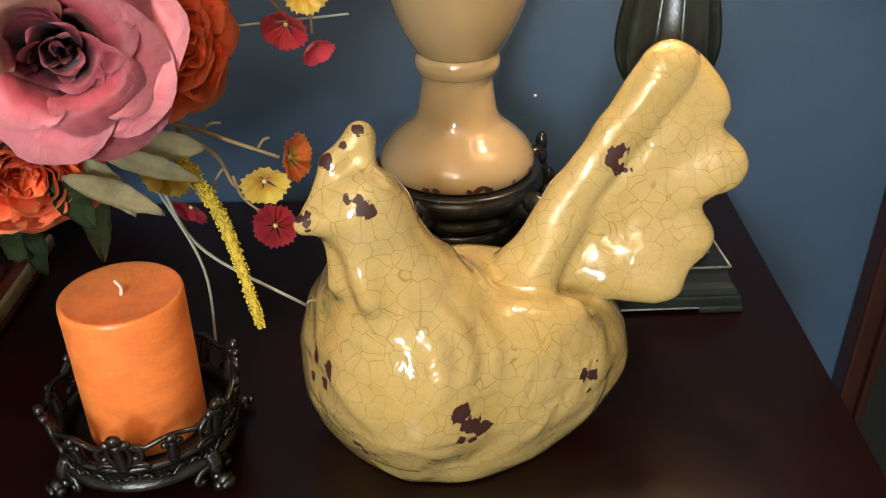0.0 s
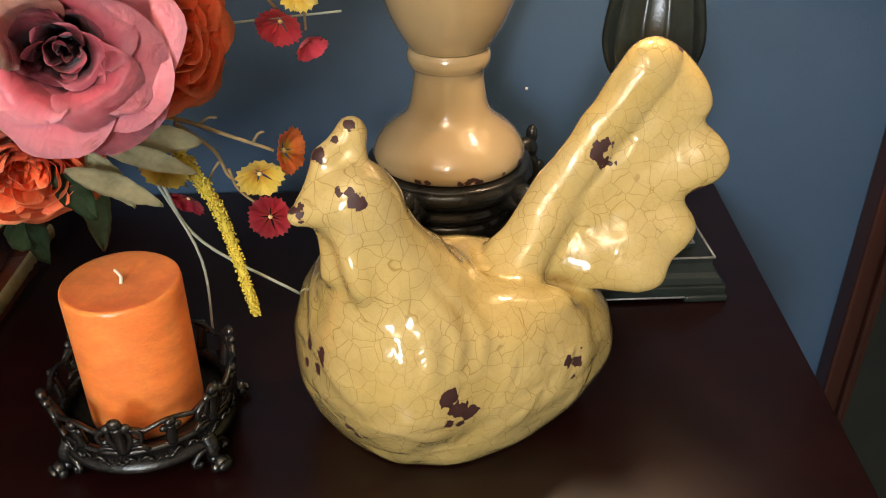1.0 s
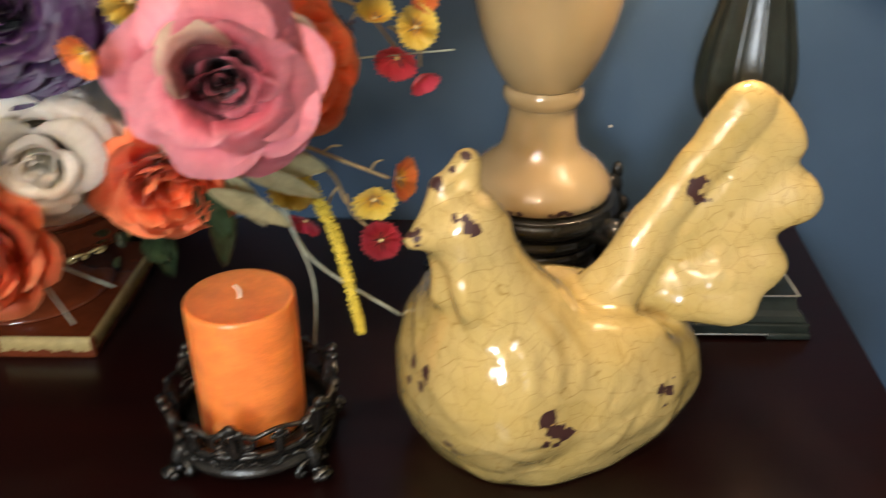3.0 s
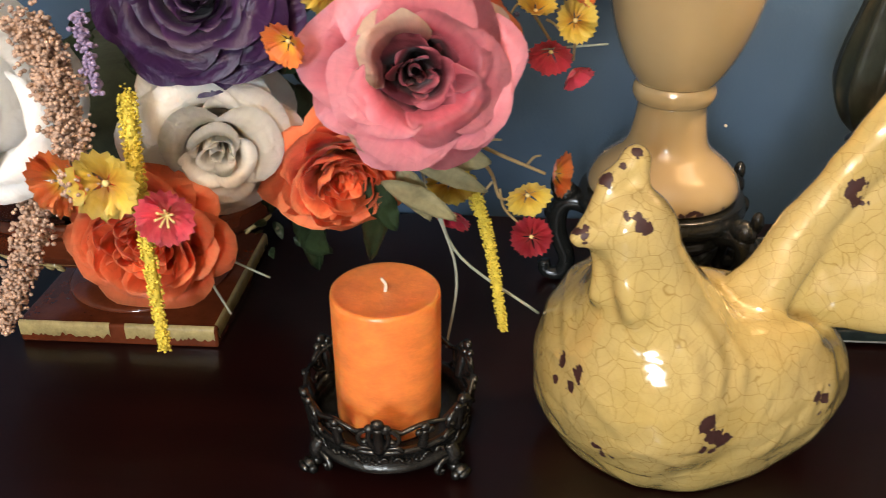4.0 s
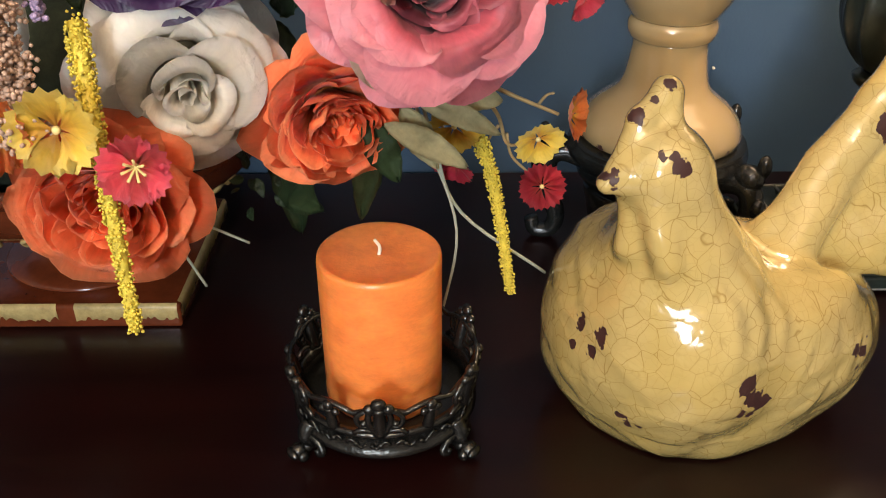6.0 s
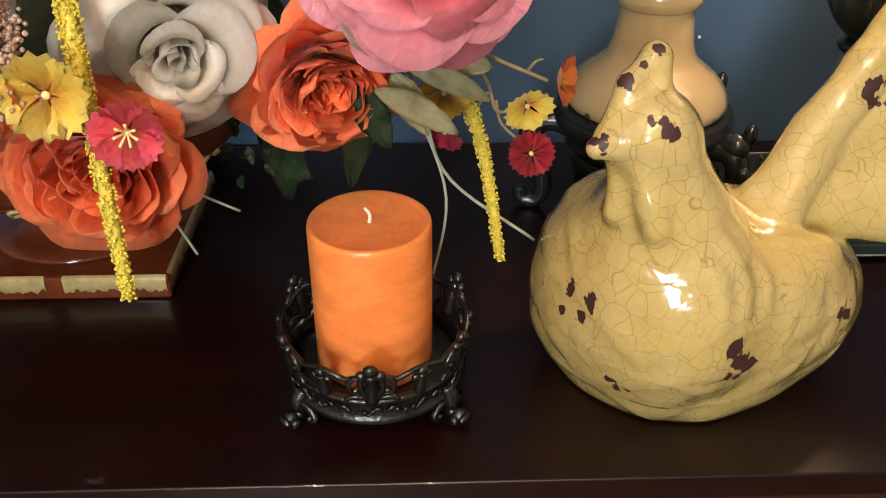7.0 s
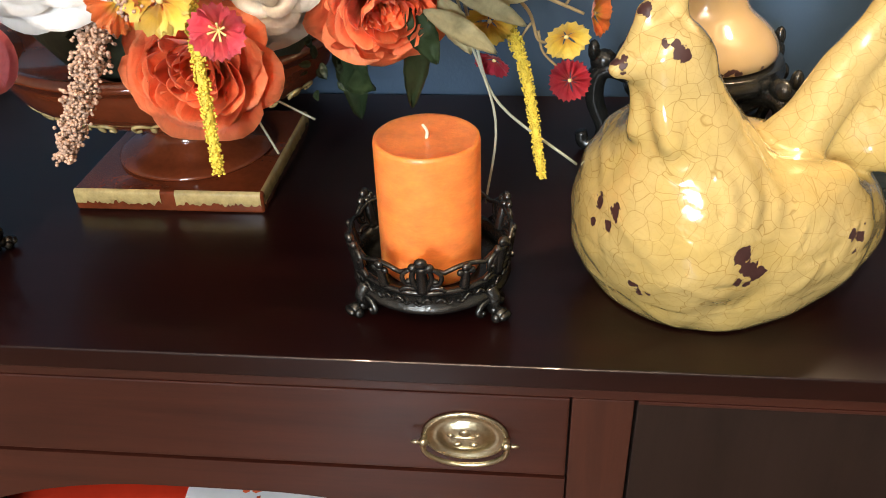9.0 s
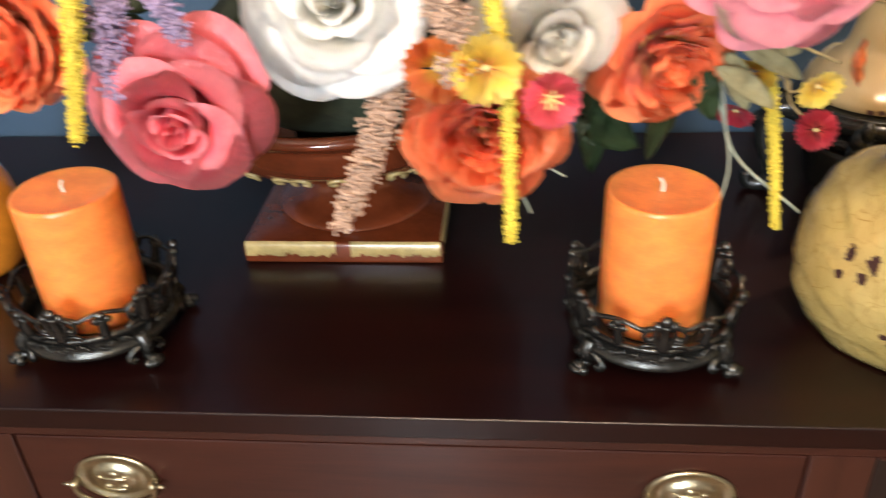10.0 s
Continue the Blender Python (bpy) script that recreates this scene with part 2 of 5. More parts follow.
both.inputs[0].default_value = 0.5
shade_tree.links.new(shade_tree.nodes["Principled BSDF"].outputs[0], both.inputs[1])
shade_tree.links.new(through_cloth.outputs[0], both.inputs[2])
shade_tree.links.new(both.outputs[0], shade_tree.nodes["Material Output"].inputs[0])
# near-black green: the shade over the door is put into its paint colour
DOOR_SHADED = plain("green_door_paint_with_shade", (0.010, 0.015, 0.013), 0.45, vary=0.2, scale=12, spec=0.3)
BRASS = plain("antique_brass", (0.44, 0.39, 0.26), 0.3, metal=1.0, vary=0.25, scale=150, bump=0.3, bump_scale=400)
URN_GLAZE = plain("russet_brown_glaze", (0.125, 0.028, 0.010), 0.12, vary=0.35, scale=25, coat=0.5)
URN_CREAM = plain("ochre_drip_glaze", (0.40, 0.31, 0.13), 0.25, vary=0.35, scale=70, coat=0.3)
STEM = plain("twig_stem", (0.30, 0.22, 0.10), 0.6, vary=0.3, scale=120)
WIRE = plain("pale_green_wire", (0.38, 0.42, 0.33), 0.5, vary=0.2, scale=80)
LEAF = plain("green_fabric_leaf", (0.030, 0.058, 0.022), 0.5, vary=0.5, scale=60, bump=0.4, bump_scale=160)
LEAF_PALE = plain("faded_sage_leaf", (0.50, 0.46, 0.26), 0.6, vary=0.35, scale=45, bump=0.5, bump_scale=130)
GRAIN = plain("beige_seed_beads", (0.43, 0.29, 0.21), 0.5, vary=0.4, scale=160)
LILAC = plain("lilac_buds", (0.30, 0.23, 0.37), 0.6, vary=0.4, scale=160)
CATKIN = plain("yellow_catkin", (0.62, 0.50, 0.06), 0.6, vary=0.35, scale=220)
BERRY = plain("dark_berries", (0.035, 0.025, 0.05), 0.35, vary=0.4, scale=100)
STAMEN = plain("cream_stamens", (0.75, 0.60, 0.25), 0.6)
FOAM = plain("dark_moss", (0.020, 0.028, 0.014), 0.95, vary=0.5, scale=90, bump=0.8, bump_scale=120)
RED_GLAZE = plain("red_glaze", (0.45, 0.03, 0.012), 0.15, vary=0.15, scale=20, coat=0.5)
CHINA = plain("pale_china", (0.62, 0.66, 0.70), 0.15, vary=0.05, scale=20, coat=0.4)
CHINA_ROSE = plain("painted_red_flower", (0.55, 0.10, 0.04), 0.25, vary=0.3, scale=60)
CHINA_LEAF = plain("painted_green_leaf", (0.12, 0.20, 0.07), 0.25, vary=0.3, scale=60)
AMBER = plain("amber_glass_glaze", (0.55, 0.20, 0.02), 0.12, vary=0.3, scale=30, coat=0.6)

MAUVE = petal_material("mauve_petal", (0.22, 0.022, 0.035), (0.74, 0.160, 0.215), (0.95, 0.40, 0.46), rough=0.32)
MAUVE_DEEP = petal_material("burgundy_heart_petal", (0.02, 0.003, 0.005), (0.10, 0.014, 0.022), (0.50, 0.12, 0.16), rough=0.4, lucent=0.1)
MAUVE_TIP = petal_material("mauve_petal_with_cream_turn", (0.40, 0.06, 0.08), (0.74, 0.26, 0.28), (0.90, 0.70, 0.54), rough=0.38)
ORANGE = petal_material("orange_petal", (0.92, 0.36, 0.09), (0.97, 0.185, 0.055), (0.98, 0.330, 0.140), sss=0.3, lucent=0.2)
PURPLE = petal_material("purple_petal", (0.004, 0.001, 0.005), (0.017, 0.004, 0.025), (0.046, 0.013, 0.070), rough=0.36)
IVORY = petal_material("ivory_petal", (0.86, 0.78, 0.60), (0.92, 0.87, 0.76), (0.94, 0.90, 0.82), vein=0.05, sss=0.5, spread=(0.022, 0.019, 0.015))
WHITE = petal_material("white_petal", (0.66, 0.64, 0.42), (0.80, 0.79, 0.72), (0.88, 0.88, 0.86), vein=0.04, sss=0.9, spread=(0.022, 0.020, 0.018))
CORAL = petal_material("coral_petal", (0.80, 0.035, 0.08), (0.92, 0.115, 0.175), (0.95, 0.32, 0.36))
PINK = petal_material("hot_pink_petal", (0.72, 0.10, 0.09), (0.80, 0.070, 0.115), (0.85, 0.115, 0.165))
DKRED = petal_material("crimson_petal", (0.40, 0.05, 0.05), (0.42, 0.02, 0.05), (0.50, 0.04, 0.07))
YELLOW = petal_material("yellow_petal", (0.60, 0.30, 0.03), (0.78, 0.56, 0.07), (0.84, 0.66, 0.14))
APRICOT = petal_material("apricot_petal", (0.80, 0.50, 0.05), (0.86, 0.25, 0.05), (0.88, 0.28, 0.07))


# ---- building helpers ----
def part(name, bm, material, parent=None, label="", smooth=True, place=None):
    """Links a bmesh as one mesh object, under a thing or a part."""
    me = bpy.data.meshes.new(name)
    bm.to_mesh(me)
    bm.free()
    for p in me.polygons:
        p.use_smooth = smooth
    me.materials.append(material)
    ob = new(name, me)
    if parent is not None:
        ob.parent = parent
    if place is not None:
        ob.matrix_basis = place
    if label:
        ob["label"] = label
    return ob


def thing(name, place, label, category, group="", kind=""):
    ob = new(name)
    ob.empty_display_size = 0.02
    ob.matrix_basis = place
    return tagged(ob, label, category, group, kind)


def box(bm, x0, y0, z0, x1, y1, z1, bevel=0.0, seg=2):
    r = bmesh.ops.create_cube(bm, size=1.0, matrix=Matrix.LocRotScale(((x0 + x1) / 2, (y0 + y1) / 2, (z0 + z1) / 2), None, (x1 - x0, y1 - y0, z1 - z0)))
    if bevel:
        es = {e for v in r["verts"] for e in v.link_edges}
        bmesh.ops.bevel(bm, geom=list(es), offset=bevel, segments=seg, affect="EDGES", profile=0.6)
    return bm


def boxed(*args, **kw):
    return box(bmesh.new(), *args, **kw)


def lathe(profile, seg=64, squash=None):
    """Turns a profile of (radius, height) round the z axis. squash(angle, r, z) may change the radius."""
    bm = bmesh.new()
    rings = []
    for r, z in profile:
        ring = []
        for k in range(seg):
            a = 2 * math.pi * k / seg
            q = squash(a, r, z) if squash else r
            ring.append(bm.verts.new((q * math.cos(a), q * math.sin(a), z)))
        rings.append(ring)
    for a, b in zip(rings, rings[1:]):
        for k in range(seg):
            bm.faces.new((a[k], a[(k + 1) % seg], b[(k + 1) % seg], b[k]))
    bm.faces.new(rings[0][::-1])
    bm.faces.new(rings[-1])
    return bm


def smooth_profile(points, steps=6):
    """Catmull-Rom through (r, z) points."""
    out = []
    p = [points[0], *points, points[-1]]
    for i in range(1, len(p) - 2):
        for s in range(steps):
            u = s / steps
            out.append(tuple(0.5 * (2 * p[i][k] + (p[i + 1][k] - p[i - 1][k]) * u + (2 * p[i - 1][k] - 5 * p[i][k] + 4 * p[i + 1][k] - p[i + 2][k]) * u * u + (3 * p[i][k] - p[i - 1][k] - 3 * p[i + 1][k] + p[i + 2][k]) * u ** 3) for k in (0, 1)))
    out.append(tuple(points[-1]))
    return out


def spline(points, steps=6):
    pts = [Vector(q) for q in points]
    p = [pts[0] * 2 - pts[1], *pts, pts[-1] * 2 - pts[-2]]
    out = []
    for i in range(1, len(p) - 2):
        for s in range(steps):
            u = s / steps
            out.append(0.5 * (2 * p[i] + (p[i + 1] - p[i - 1]) * u + (2 * p[i - 1] - 5 * p[i] + 4 * p[i + 1] - p[i + 2]) * u * u + (3 * p[i] - p[i - 1] - 3 * p[i + 1] + p[i + 2]) * u ** 3))
    out.append(pts[-1])
    return out


def tube(bm, points, radius, sides=8, end=None, steps=6):
    """A round bar along a smooth line; it tapers from radius to end."""
    line = spline(points, steps) if len(points) > 2 else [Vector(q) for q in points]
    end = radius if end is None else end
    up = Vector((0.31, 0.17, 0.93))
    rings = []
    for i, c in enumerate(line):
        d = (line[min(i + 1, len(line) - 1)] - line[max(i - 1, 0)]).normalized()
        x = d.cross(up)
        if x.length < 1e-3:
            x = d.cross(Vector((1, 0, 0)))
        x.normalize()
        y = d.cross(x)
        r = radius + (end - radius) * i / (len(line) - 1)
        rings.append([bm.verts.new(c + (x * math.cos(2 * math.pi * k / sides) + y * math.sin(2 * math.pi * k / sides)) * r) for k in range(sides)])
    for a, b in zip(rings, rings[1:]):
        for k in range(sides):
            bm.faces.new((a[k], a[(k + 1) % sides], b[(k + 1) % sides], b[k]))
    bm.faces.new(rings[0][::-1])
    bm.faces.new(rings[-1])
    return bm


def blob(bm, centre, radii, turn=None, sub=2):
    m = Matrix.LocRotScale(centre, turn, radii)
    bmesh.ops.create_icosphere(bm, subdivisions=sub, radius=1.0, matrix=m)
    return bm


def facing(place, way, spin=0.0):
    """A pose whose z axis looks along way."""
    return Matrix.Translation(place) @ Vector(way).to_track_quat("Z", "Y").to_matrix().to_4x4() @ Matrix.Rotation(spin, 4, "Z")


def tube_mesh(points, radius, end=None, sides=8):
    return tube(bmesh.new(), points, radius, sides, end)


# ---- room ----
tagged(part("wall_north", boxed(-2.4, 0.905, -0.9, 2.2, 1.0, 1.6), WALL, smooth=False), "dark teal blue painted wall behind the sideboard", "wall", kind="structure")
tagged(part("wall_east", boxed(2.2, -2.6, -0.9, 2.3, 1.0, 1.6), WALL_PLAIN, smooth=False), "plain painted side wall of the room", "wall", kind="structure")
tagged(part("wall_west", boxed(-2.5, -2.6, -0.9, -2.4, 1.0, 1.6), WALL_PLAIN, smooth=False), "plain painted side wall of the room", "wall", kind="structure")
tagged(part("wall_south", boxed(-2.4, -2.7, -0.9, 2.2, -2.6, 1.6), WALL_PLAIN, smooth=False), "plain painted wall behind the viewer", "wall", kind="structure")
tagged(part("floor", boxed(-2.5, -2.7, -0.98, 2.3, 1.0, -0.9), FLOOR, smooth=False), "brown wooden floor under the sideboard", "floor", kind="structure")
tagged(part("ceiling", boxed(-2.5, -2.7, 1.6, 2.3, 1.0, 1.7), CEIL, smooth=False), "plain white ceiling", "ceiling", kind="structure")

# ---- door casing beside the sideboard ----
casing = tagged(part("door_casing", boxed(0.563, 0.872, -0.899, 0.588, 0.903, 1.2, bevel=0.004), CASING, smooth=False), "dark red wooden casing on the blue wall", "casing", kind="structure")
part("bead", boxed(0.5885, 0.868, -0.899, 0.602, 0.903, 1.2, bevel=0.005), CASING, casing, smooth=False)
tagged(part("door_1", boxed(0.6025, 0.889, -0.899, 1.33, 0.9045, 1.15, bevel=0.002), DOOR_SHADED, smooth=False), "greenish closed door beside the casing, shade put into its colour", "door", kind="structure")

# ---- sideboard ----
FRONT, BACK, RIGHT, LEFT = 0.432, 0.885, 0.318, -1.055
board = thing("sideboard", pose(-0.369, 0.66, -0.9), "dark mahogany sideboard with drawers and brass pulls against the wall", "sideboard")


def sb(name, bm, mat, parent=None, label="", smooth=False):
    ob = part(name, bm, mat, parent or board, label, smooth)
    if parent is None:
        ob.matrix_basis = pose(0.369, -0.66, 0.9)
    return ob


top = bmesh.new()
outline = [(LEFT - 0.022, 0.414), (0.330, 0.414), (0.372, 0.897), (LEFT - 0.022, 0.897)]
lo = [top.verts.new((x, y, -0.020)) for x, y in outline]
hi = [top.verts.new((x, y, 0.0)) for x, y in outline]
top.faces.new(lo[::-1])
top.faces.new(hi)
for k in range(4):
    top.faces.new((lo[k], lo[(k + 1) % 4], hi[(k + 1) % 4], hi[k]))
bmesh.ops.bevel(top, geom=list(top.edges), offset=0.0016, segments=3, affect="EDGES", profile=0.5)
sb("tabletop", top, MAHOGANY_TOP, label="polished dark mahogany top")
sb("rail", boxed(LEFT, FRONT - 0.001, -0.043, RIGHT, BACK, -0.0205, bevel=0.0012), MAHOGANY)
DL, DR = -0.672, -0.066
for x0, x1 in ((DR + 0.0015, -0.0185), (-0.720, DL - 0.0015)):
    sb("stile", boxed(x0, FRONT - 0.001, -0.88, x1, FRONT + 0.02, -0.0435, bevel=0.0012), MAHOGANY_UP)
for x0, x1 in ((RIGHT - 0.035, RIGHT), (LEFT, LEFT + 0.035)):
    sb("corner_post", boxed(x0, FRONT - 0.001, -0.899, x1, FRONT + 0.03, -0.0435, bevel=0.0012), MAHOGANY_UP)
    sb("side_panel", boxed(x0 + 0.006, FRONT + 0.031, -0.86, x1 - 0.004, BACK, -0.0435), MAHOGANY_UP)
sb("back_panel", boxed(LEFT + 0.04, BACK - 0.012, -0.86, RIGHT - 0.04, BACK - 0.002, -0.045), PANEL)
sb("lower_shelf", boxed(LEFT + 0.04, FRONT + 0.022, -0.66, RIGHT - 0.04, BACK - 0.014, -0.64), MAHOGANY)


def pull(place, parent):
    """An oval stamped brass plate with a bail between two posts."""
    plate = bmesh.new()
    seg = 40
    rings = []
    for r, h in ((0.97, 0.0), (1.0, 0.0012), (0.95, 0.0026), (0.86, 0.0026), (0.80, 0.0012), (0.62, 0.0012), (0.55, 0.0034), (0.40, 0.0052), (0.18, 0.0050), (0.02, 0.0044)):
        rings.append([plate.verts.new((r * 0.0345 * math.cos(2 * math.pi * k / seg), -h, r * 0.0255 * math.sin(2 * math.pi * k / seg))) for k in range(seg)])
    for a, b in zip(rings, rings[1:]):
        for k in range(seg):
            plate.faces.new((a[k], a[(k + 1) % seg], b[(k + 1) % seg], b[k]))
    plate.faces.new(rings[0][::-1])
    plate.faces.new(rings[-1])
    p = part("drawer_pull", plate, BRASS, parent, "oval antique brass drawer pull with bail", True, place)
    relief = bmesh.new()
    for dx, dz, rx, rz in ((0, 0.002, 0.011, 0.0022), (0, 0.0065, 0.005, 0.004), (-0.006, -0.0055, 0.004, 0.0025), (0.007, -0.0055, 0.004, 0.0025), (0, -0.009, 0.009, 0.0015), (0.010, 0.005, 0.003, 0.002), (-0.011, 0.004, 0.003, 0.002)):
        blob(relief, (dx, -0.0046, dz), (rx, 0.0022, rz), None, 2)
    part("relief", relief, BRASS, p)
    beads = bmesh.new()
    for k in range(64):
        a = 2 * math.pi * k / 64
        blob(beads, (0.0315 * math.cos(a), -0.0028, 0.0233 * math.sin(a)), (0.00075, 0.0007, 0.00075), None, 1)
    part("beaded_rim", beads, BRASS, p)
    for s in (-1, 1):
        post = bmesh.new()
        tube(post, [(s * 0.0325, 0.0, -0.001), (s * 0.0325, -0.008, -0.001)], 0.0028, 10)
        blob(post, (s * 0.0325, -0.009, -0.001), (0.0042, 0.0036, 0.0042))
        blob(post, (s * 0.0385, -0.0085, -0.0012), (0.0042, 0.0018, 0.0018))
        part("post", post, BRASS, p)
    bail = bmesh.new()
    tube(bail, [(-0.034, -0.0085, -0.002), (-0.0305, -0.009, -0.013), (-0.018, -0.0075, -0.0225), (0, -0.007, -0.0258), (0.018, -0.0075, -0.0225), (0.0305, -0.009, -0.013), (0.034, -0.0085, -0.002)], 0.0021, 8, steps=5)
    part("bail", bail, BRASS, p)


def drawer(x0, x1, pulls):
    d = sb("drawer", boxed(x0, FRONT + 0.0006, -0.1295, x1, FRONT + 0.30, -0.0455, bevel=0.0016), MAHOGANY, label="mahogany drawer front")
    for x in pulls:
        pull(pose(x, FRONT + 0.0004, -0.0885), d)


drawer(DL, DR, (-0.598, -0.1455))
# arched apron under the drawer
apron = bmesh.new()
n = 28
front, back_row = [], []
for y, row in ((FRONT + 0.0002, front), (FRONT + 0.02, back_row)):
    for k in range(n + 1):
        x = DL + (DR - DL) * k / n
        u = abs(2 * k / n - 1)
        z = -0.167 - 0.085 * max(0.0, (u - 0.12) / 0.88) ** 2.2
        row.append((apron.verts.new((x, y, -0.1325)), apron.verts.new((x, y, z))))
for k in range(n):
    apron.faces.new((front[k][0], front[k][1], front[k + 1][1], front[k + 1][0]))
    apron.faces.new((back_row[k + 1][0], back_row[k + 1][1], back_row[k][1], back_row[k][0]))
    apron.faces.new((front[k][1], back_row[k][1], back_row[k + 1][1], front[k + 1][1]))
    apron.faces.new((front[k][0], front[k + 1][0], back_row[k + 1][0], back_row[k][0]))
sb("apron", apron, MAHOGANY, label="arched mahogany apron")
for x0, x1 in ((-0.0155, RIGHT - 0.0365), (LEFT + 0.0365, -0.7225)):
    door = sb("cabinet_door", boxed(x0, FRONT + 0.004, -0.86, x1, FRONT + 0.022, -0.0465, bevel=0.0015), PANEL, label="dark inset cabinet door")
    sb("moulding", boxed(x0 + 0.0, FRONT - 0.0005, -0.0475, x1, FRONT + 0.003, -0.0440, bevel=0.0008), MAHOGANY)

# ---- things on the lower shelf, seen under the apron ----
bowl = tagged(part("red_bowl", lathe(smooth_profile([(0.04, 0.0), (0.075, 0.02), (0.115, 0.12), (0.125, 0.22), (0.118, 0.262), (0.08, 0.278), (0.02, 0.283)], 5), 48), RED_GLAZE, place=pose(-0.60, 0.64, -0.64)), "glossy red rounded jar on the lower shelf", "jar")
jar = tagged(part("floral_jar", lathe(smooth_profile([(0.05, 0.0), (0.07, 0.03), (0.112, 0.14), (0.120, 0.22), (0.10, 0.262), (0.06, 0.272), (0.02, 0.274)], 5), 48), CHINA, place=pose(-0.40, 0.64, -0.64)), "pale china jar painted with red flowers", "jar")
rng = random.Random(4)
for k in range(14):
    a, z = rng.uniform(-2.6, -0.5), rng.uniform(0.19, 0.26)
    r = 0.1205 if z < 0.235 else 0.108
    spot = bmesh.new()
    for q in range(5):
        b = 2 * math.pi * q / 5
        blob(spot, (0.010 * math.cos(b), 0.010 * math.sin(b), 0), (0.009, 0.009, 0.0016), None, 1)
    n_way = (math.cos(a), math.sin(a), 0.35 if z > 0.235 else 0.0)
    if k % 2:
        r, z, n_way = 0.045 + 0.004 * k, 0.2725 - 0.0008 * k, (0.1 * math.cos(a), 0.1 * math.sin(a), 1)
    part("painted_flower" if k % 3 else "painted_leaf", spot, CHINA_ROSE if k % 3 else CHINA_LEAF, jar, place=facing((r * math.cos(a), r * math.sin(a), z), n_way))


# ---- hen ----
def surface_nets(field, origin, step):
    """A smooth mesh of the zero level of a sampled field (negative inside)."""
    s = field < 0
    nx, ny, nz = field.shape
    total = np.zeros((nx - 1, ny - 1, nz - 1), int)
    corners = [(i, j, k) for i in (0, 1) for j in (0, 1) for k in (0, 1)]
    for i, j, k in corners:
        total += s[i:nx - 1 + i, j:ny - 1 + j, k:nz - 1 + k]
    cells = np.argwhere((total > 0) & (total < 8))
    index = -np.ones(total.shape, int)
    index[tuple(cells.T)] = np.arange(len(cells))
    acc, cnt = np.zeros((len(cells), 3)), np.zeros(len(cells))
    for a in corners:
        for axis in range(3):
            if a[axis]:
                continue
            b = list(a)
            b[axis] = 1
            fa, fb = field[tuple((cells + a).T)], field[tuple((cells + b).T)]
            hit = (fa < 0) != (fb < 0)
            u = np.where(hit, fa / np.where(fa == fb, 1, fa - fb), 0)
            p = np.array(a, float) + np.outer(u, np.eye(3)[axis])
            acc[hit] += p[hit]
            cnt[hit] += 1
    verts = (cells + acc / cnt[:, None]) * step + origin
    faces = []
    for axis in range(3):
        b, c = (axis + 1) % 3, (axis + 2) % 3
        lo_, hi_ = [slice(1, -1)] * 3, [slice(1, -1)] * 3
        lo_[axis], hi_[axis] = slice(0, -1), slice(1, None)
        e = np.argwhere(s[tuple(lo_)] != s[tuple(hi_)])
        off = np.ones(3, int)
        off[axis] = 0
        e = e + off
        db, dc = np.eye(3, dtype=int)[b], np.eye(3, dtype=int)[c]
        q = np.stack([index[tuple((e - db - dc).T)], index[tuple((e - dc).T)], index[tuple(e.T)], index[tuple((e - db).T)]], 1)
        flip = ~s[tuple(e.T)]
        q[flip] = q[flip][:, ::-1]
        faces.append(q)
    return verts, np.concatenate(faces)


HEN_SHAPE = {
    "body": (-0.0031, 0.0316, 0.0503, 0.099, 0.0763, 0.0775),
    "breast": (-0.0445, 0.0092, 0.0841, 0.0607, 0.0848, 0.0751),
    "under": (0.0007, 0.004, 0.0243, 0.0812, 0.0649, 0.0422),
    "rump": (0.0883, 0.0045, 0.0566, 0.0419, 0.0477, 0.0444),
    "neck": (-0.0337, -0.0022, 0.1005, 0.0481, -0.0661, -0.0141, 0.1967, 0.0202),
    "fill": (-0.063, -0.0147, 0.1917, 0.019, -0.044, -0.013, 0.106, 0.0492),
    "head": (-0.0748, -0.0120, 0.2095, 0.0258, 0.0222, 0.0228),
    "beak": (-0.1070, -0.0126, 0.2030, 0.0058),
    "comb": (-0.0986, -0.0096, 0.2111, -0.0853, -0.0056, 0.2337, -0.0673, -0.0015, 0.2451, 0.0089),
    "wing": (0.0240, 0.0330, 0.0665, 0.0843, 0.0392, 0.0575),
    "ridge": (0.0522, 0.1069, 0.78, 0.0155, 0.0841),
    "saddle": (0.04, -0.001, 0.106, 0.016),
    "lobe_1": (0.1695, 0.2355, 0.0275),
    "lobe_2": (0.1788, 0.2251, 0.0264),
    "lobe_3": (0.1838, 0.1861, 0.0245),
    "lobe_4": (0.1588, 0.1419, 0.0213),
    "lobe_5": (0.1279, 0.1239, 0.0307),
}


